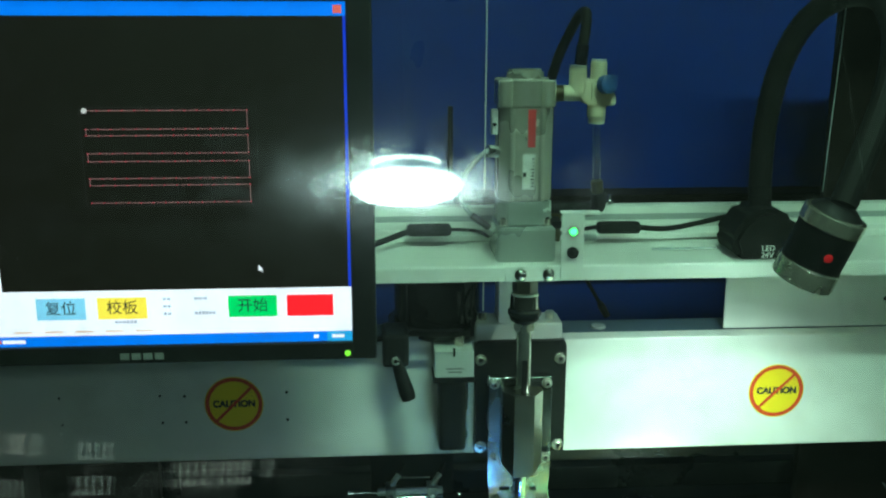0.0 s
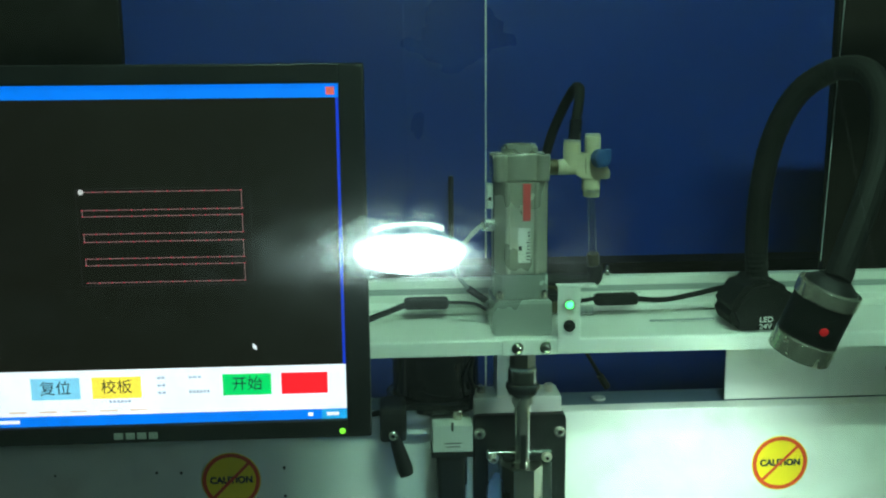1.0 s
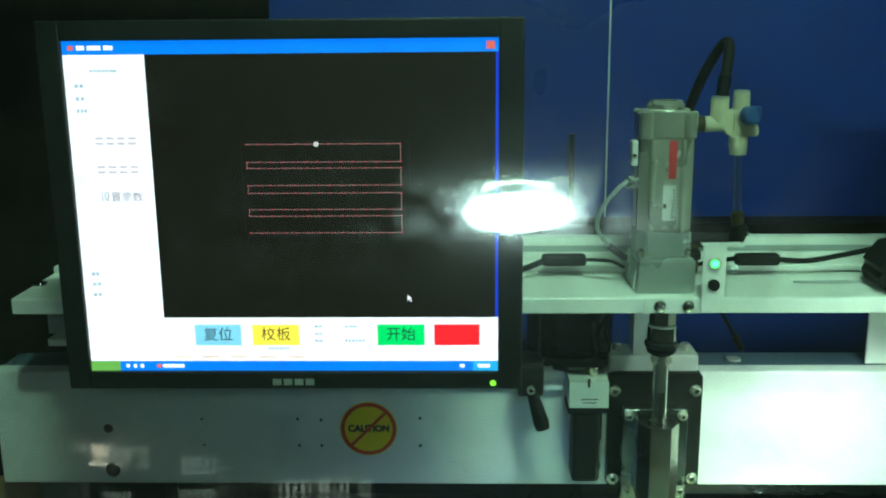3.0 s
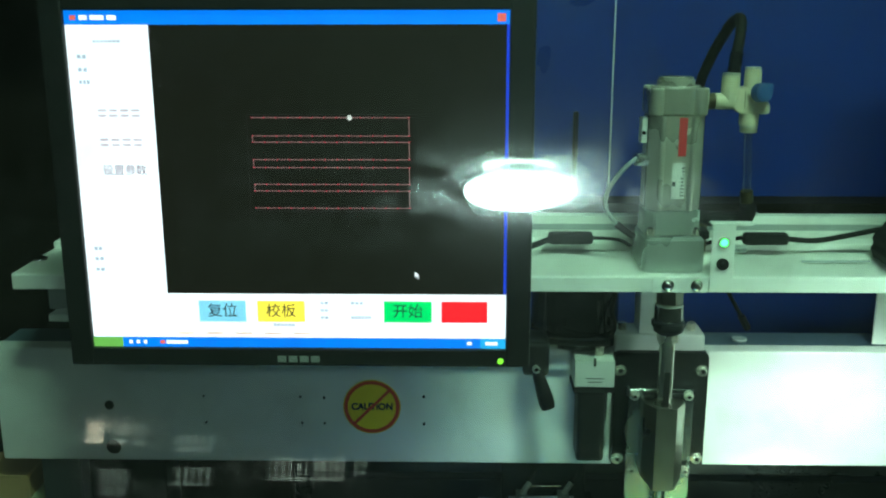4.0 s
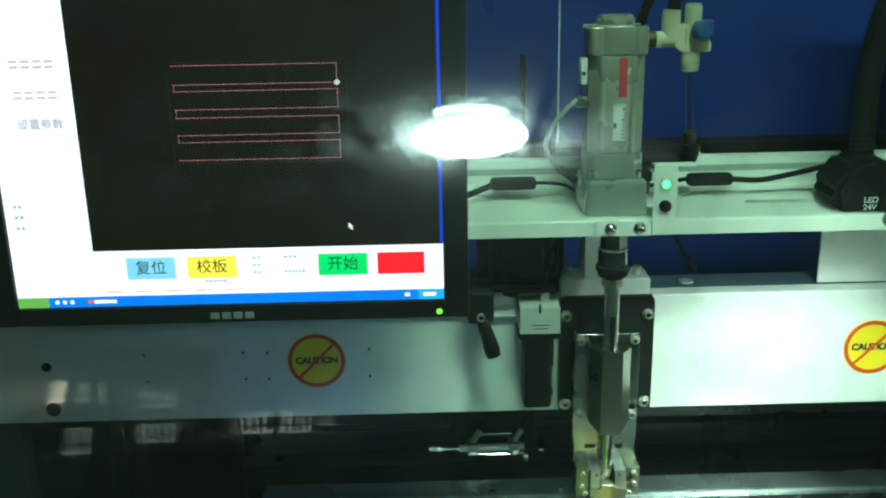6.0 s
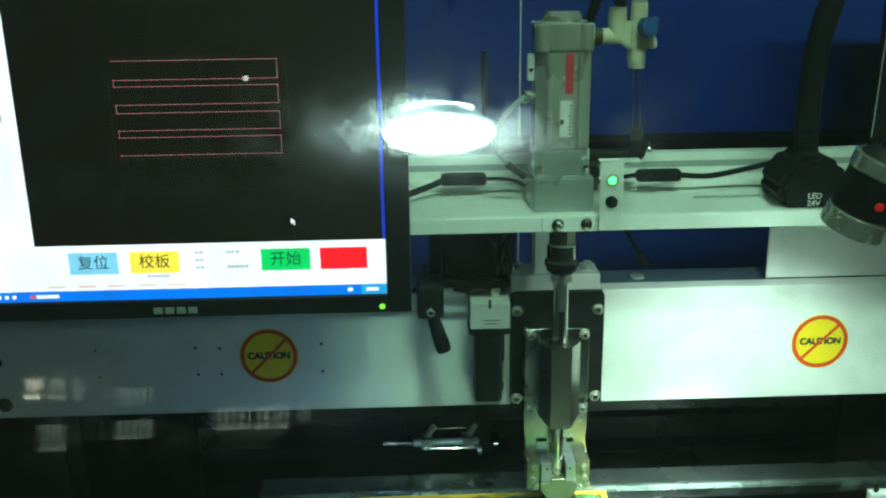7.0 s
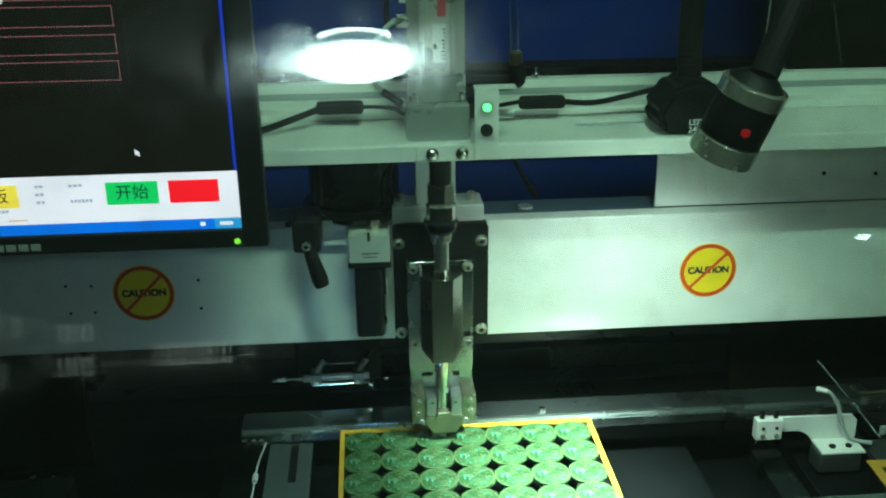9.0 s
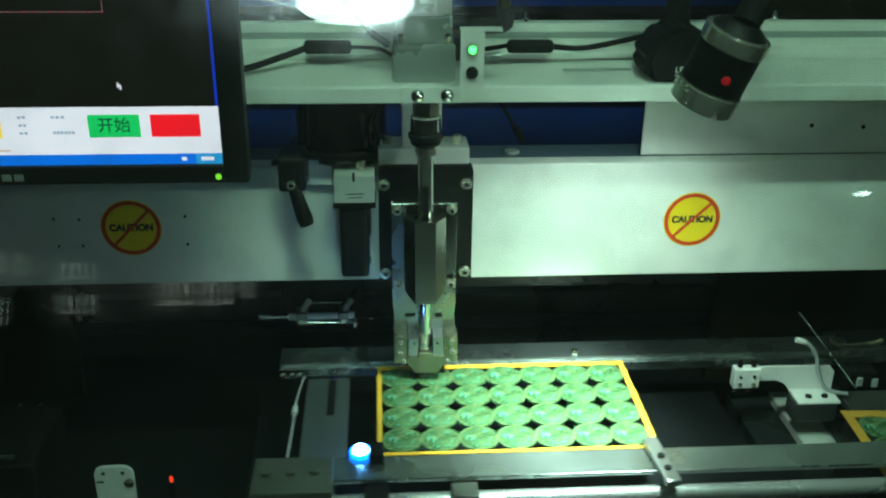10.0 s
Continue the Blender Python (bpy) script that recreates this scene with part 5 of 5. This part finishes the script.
def stop_arm():
    e = thing("stop_arm", "white bent sheet-metal stop arm with a grey hose", "bracket")
    bm = bmesh.new()
    prism(bm, [(0.488, 0.868), (0.583, 0.867), (0.589, 0.860), (0.589, 0.837), (0.541, 0.837), (0.535, 0.845), (0.525, 0.850), (0.488, 0.850)], 0.9302, 0.9325)
    part("upright", bm, WHITE, e)
    bm = bmesh.new()
    box(bm, 0.472, 0.501, 0.918, 0.9300, 0.848, 0.872, 0.0015)
    tip = part("tip_block", bm, WHITE, e)
    for x in (0.479, 0.494):
        for z, r in ((0.854, 0.0026), (0.863, 0.0016)):
            bm = bmesh.new()
            flat_disc(bm, (x, z), r, 0.9168, 0.9181, 14)
            part("screw", bm, NICKEL if r > 0.002 else BLACK, tip)
        rpart("screw", BLACK, tip, (x, 0.924, 0.8722), (x, 0.924, 0.880), 0.0026, 14)
        rpart("pin", NICKEL, tip, (x - 0.003, 0.924, 0.8478), (x - 0.003, 0.924, 0.841), 0.0016, 10)
    bm = bmesh.new()
    box(bm, 0.5405, 0.588, 0.902, 0.9300, 0.8360, 0.8385, 0.0006)
    fl = part("flange", bm, WHITE, e)
    for x in (0.556, 0.574):
        rpart("screw", BLACK, fl, (x, 0.913, 0.8386), (x, 0.913, 0.8410), 0.0036, 16)
    bpart("grey_block", GUNMETAL, e, [(0.538, 0.586, 0.902, 0.929, 0.812, 0.8358)], 0.004)
    bpart("mount", BLACK, e, [(0.572, 0.600, 0.910, 0.929, 0.8085, 0.8118), (0.586, 0.600, 0.931, 0.960, 0.7902, 0.8365)], 0.001)
    bm = bmesh.new()
    tube(bm, [(0.541, 0.930, 0.900), (0.552, 0.929, 0.897), (0.563, 0.927, 0.882), (0.568, 0.925, 0.862), (0.577, 0.921, 0.845), (0.588, 0.917, 0.8415), (0.600, 0.914, 0.8405)], 0.0022, 10)
    part("hose", bm, DULL, e)
    rpart("hose_tip", PAPER, e, (0.5385, 0.930, 0.9012), (0.5495, 0.9292, 0.8982), 0.0030, 14)
    e = thing("dark_slider", "black slider carriage with loose leads on the bed", "carriage")
    bpart("body", BLACK, e, [(0.61, 0.75, 0.955, 1.02, 0.7752, 0.860)], 0.003)
    bpart("cover", BLACK, e, [(0.62, 0.75, 0.965, 1.00, 0.8605, 0.872)], 0.002)
    bm = bmesh.new()
    tube(bm, [(0.5713, 1.0, 0.8963), (0.585, 0.973, 0.879), (0.598, 0.947, 0.862), (0.612, 0.92, 0.8433)], 0.0010, 8)
    part("rod", bm, GREYALU, e)
    bm = bmesh.new()
    tube(bm, [(0.590, 0.953, 0.888), (0.598, 0.953, 0.880), (0.610, 0.953, 0.8785), (0.636, 0.953, 0.880), (0.650, 0.953, 0.884)], 0.0028, 8)
    part("brass_rim", bm, OLIVE, e, "dull tarnished rim")
    bpart("front_plate", GUNMETAL, e, [(0.602, 0.660, 0.9505, 0.9545, 0.858, 0.876)], 0.001)
    for x, z in ((0.6107, 0.8706), (0.6287, 0.8687), (0.640, 0.861)):
        rpart("screw", STEEL, e, (x, 0.949, z), (x, 0.9504, z), 0.0036, 14)
    bpart("chip_guard", BLACK, e, [(0.606, 0.640, 0.931, 0.9500, 0.836, 0.857)], 0.002)
    for x0, z0 in ((0.6165, 0.840), (0.634, 0.838)):
        bpart("pale_tab", DULL, e, [(x0, x0 + 0.007, 0.9285, 0.9308, z0, z0 + 0.011)], 0.001)
    bpart("lead_tray", GUNMETAL, e, [(0.596, 0.72, 0.885, 0.9300, 0.826, 0.834)], 0.001)
    e = thing("floor_bracket", "white enamelled tab with rounded corners and screws", "bracket")
    bm = bmesh.new()
    x0, x1, zt, r = -0.1725, -0.1372, 0.8685, 0.0085
    outline = [(x0, 0.7752), (x1, 0.7752)]
    outline += [(x1 - r + r * math.cos(a), zt - r + r * math.sin(a)) for a in [k * math.pi / 12 for k in range(7)]]
    outline += [(x0 + r + r * math.cos(a), zt - r + r * math.sin(a)) for a in [math.pi / 2 + k * math.pi / 12 for k in range(7)]]
    prism(bm, outline, 0.7855, 0.7885)
    bmesh.ops.bevel(bm, geom=bm.edges[:], offset=0.0004, segments=1, affect="EDGES")
    tb = part("tab", bm, WHITE, e)
    bpart("tab_foot", WHITE, e, [(x0, x1, 0.7887, 0.815, 0.7752, 0.7782)], 0.0005)
    for x, z in ((-0.1640, 0.8615), (-0.1465, 0.8615)):
        bm = bmesh.new()
        flat_disc(bm, (x, z), 0.0017, 0.7848, 0.7856, 14)
        part("bolt_hole", bm, BLACK, tb)
    bpart("slot", BLACK, tb, [(-0.1712, -0.1645, 0.7849, 0.7856, 0.8512, 0.8530)], 0)
    bm = bmesh.new()
    turned(bm, (-0.1420, 0.7855, 0.8500), (-0.1420, 0.7825, 0.8500), [(0, 0.0046), (0.6, 0.0044), (1, 0.0026)], 16)
    part("screw", bm, OLIVE, tb)
    # left dark block with small fittings
    e = thing("dark_fixture", "black fixture block with small bright screws", "fixture")
    bpart("body", BLACK, e, [(-0.36, -0.232, 0.80, 0.90, 0.7752, 0.862)], 0.003)
    for x, y in ((-0.25, 0.90), (-0.27, 0.90)):
        rpart("screw", STEEL, e, (x, y - 0.01, 0.8682), (x, y - 0.01, 0.871), 0.0028, 12)
    rpart("pin", ZINC, e, (-0.30, 0.80, 0.872), (-0.245, 0.80, 0.872), 0.0028, 12)
    e = thing("indicator_lamp", "tiny red indicator lamp on the bed", "lamp")
    rpart("post", BLACK, e, (-0.098, 0.765, 0.7752), (-0.098, 0.765, 0.866), 0.003, 12)
    rpart("red_bead", glow("red_bead_glow", (1.0, 0.06, 0.02), 1.5), e, (-0.098, 0.765, 0.8662), (-0.098, 0.765, 0.871), 0.0016, 12)


def air_line():
    e = thing("air_slide", "small bright air slide with two fittings under the beam", "air slide")
    rpart("barrel", POLISHED, e, (-0.012, 1.020, 0.893), (0.062, 1.020, 0.894), 0.0042, 20)
    for x in (0.003, 0.050):
        bm = bmesh.new()
        box(bm, x - 0.006, x + 0.006, 1.010, 1.028, 0.890, 0.902, 0.001)
        o = part("end_fitting", bm, MILLED, e)
        bm = bmesh.new()
        tube(bm, [(x, 1.018, 0.901), (x + 0.003, 1.020, 0.905), (x + 0.009, 1.026, 0.911)], 0.0034, 10)
        part("elbow", bm, CASTING, e)
        bm = bmesh.new()
        tube(bm, [(x + 0.009, 1.026, 0.911), (x + 0.018, 1.032, 0.930), (x + 0.024, 1.0325, 0.9625)], 0.0026, 8)
        part("air_hose", bm, RUBBER, e)
        bm = bmesh.new()
        rod(bm, (x, 1.0095, 0.8935), (x, 1.006, 0.8935), 0.0030, n=14)
        part("screw", bm, STEEL, e)
    rpart("piston_tip", ZINC, e, (-0.030, 1.020, 0.893), (-0.0122, 1.020, 0.893), 0.0018, 14)
    rpart("rod_end", ZINC, e, (-0.046, 1.020, 0.893), (-0.0302, 1.020, 0.893), 0.0042, 14)
    rpart("tie_rod", STEEL, e, (-0.002, 1.016, 0.8865), (0.060, 1.016, 0.8865), 0.0024, 12)
    rpart("guide_rod", STEEL, e, (0.012, 1.026, 0.9075), (0.048, 1.026, 0.9075), 0.0012, 10)
    bpart("valve_tip", STEEL, e, [(0.060, 0.066, 1.012, 1.020, 0.878, 0.8885)], 0.001)
    bpart("hanger", BLACK, e, [(-0.02, 0.075, 1.0285, 1.04, 0.885, 0.9625)], 0.001)
    rpart("end_bead", STEEL, e, (0.078, 1.012, 0.8925), (0.083, 1.012, 0.8925), 0.0022, 12)
    e = thing("storage_crate", "pale olive plastic crate beside the beam leg", "crate")
    bpart("crate_body", OLIVEPLASTIC, e, [(-0.80, -0.527, 0.990, 1.045, 0.7752, 0.8980)], 0.004)
    bpart("crate_rim", OLIVEPLASTIC, e, [(-0.803, -0.5265, 0.986, 1.046, 0.8982, 0.9055)], 0.002)
    e = thing("cardboard_box", "flat brown cardboard box lying on the crate", "box")
    bpart("carton", ORANGE, e, [(-0.79, -0.545, 0.988, 1.044, 0.9057, 0.9330)], 0.002)
    bpart("flap", ORANGE, e, [(-0.788, -0.546, 0.986, 1.044, 0.9332, 0.9350)], 0.0006)


room()
housing()
front_glass()
pendant_lamp()
small_lamps()
gantry_beam()
top_shelf()
column_block()
punch_unit()
piston_rod = piston()
punch_guide()
sensor_box()
clamp_lever()
stepper_motor()
valve_assembly()
shelf_cables()
spot_lamp()
cursor = monitor()
table = x_table()
board = board_panel("board_panel", "green panel of round circuit boards in a yellow frame", pose(0.125, 0.947, TOP))
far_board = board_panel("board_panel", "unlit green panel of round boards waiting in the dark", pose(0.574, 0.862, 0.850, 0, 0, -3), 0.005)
bm = bmesh.new()
box(bm, 0.572, 0.83, 0.70, 0.862, 0.7752, 0.8496, 0.002)
solid("board_support", bm, BED, "black support block under the waiting board", "support", "structure")
stop_arm()
air_line()


# ---- what moves ----
FIRST, BEAT = 0.90, 0.369
STEP = 0.019


def stop(k):
    """Place of the punch on the path at stroke k: share of the row, and the row."""
    k = max(0, k)
    return (k, 0) if k < 14 else (27 - k, 1)


def motions():
    rod_rows, board_rows, cursor_rows = [], [], []
    x, y, z = ROD

    def at(t, drop):
        rod_rows.append((t, pose(x, y, z - drop)))

    def board_at(t, k):
        col, row = stop(k)
        board_rows.append((t, (0.125 - STEP * col, 0.947 - 0.0 * row, TOP)))
        cursor_rows.append((t, pose(PX[0] + (PX[1] - PX[0]) * col / 13, 0, PZ[row])))

    at(0.0, 0)
    board_at(0.0, 0)
    for k in range(25):
        t = FIRST + BEAT * k
        at(t - 0.06, 0)
        at(t - 0.01, 0.030)
        at(t + 0.05, 0.030)
        at(t + 0.10, 0)
        board_at(t + 0.10, k)
        if t + BEAT - 0.10 < 10.0:
            board_at(t + BEAT - 0.08, k + 1)
    at(10.0, 0)
    board_at(10.0, 25)
    walk(piston_rod, rod_rows)
    walk(table, [(t, pose(*p)) for t, p in board_rows])
    walk(board, [(t, pose(*p)) for t, p in board_rows])
    walk(cursor, cursor_rows)


motions()
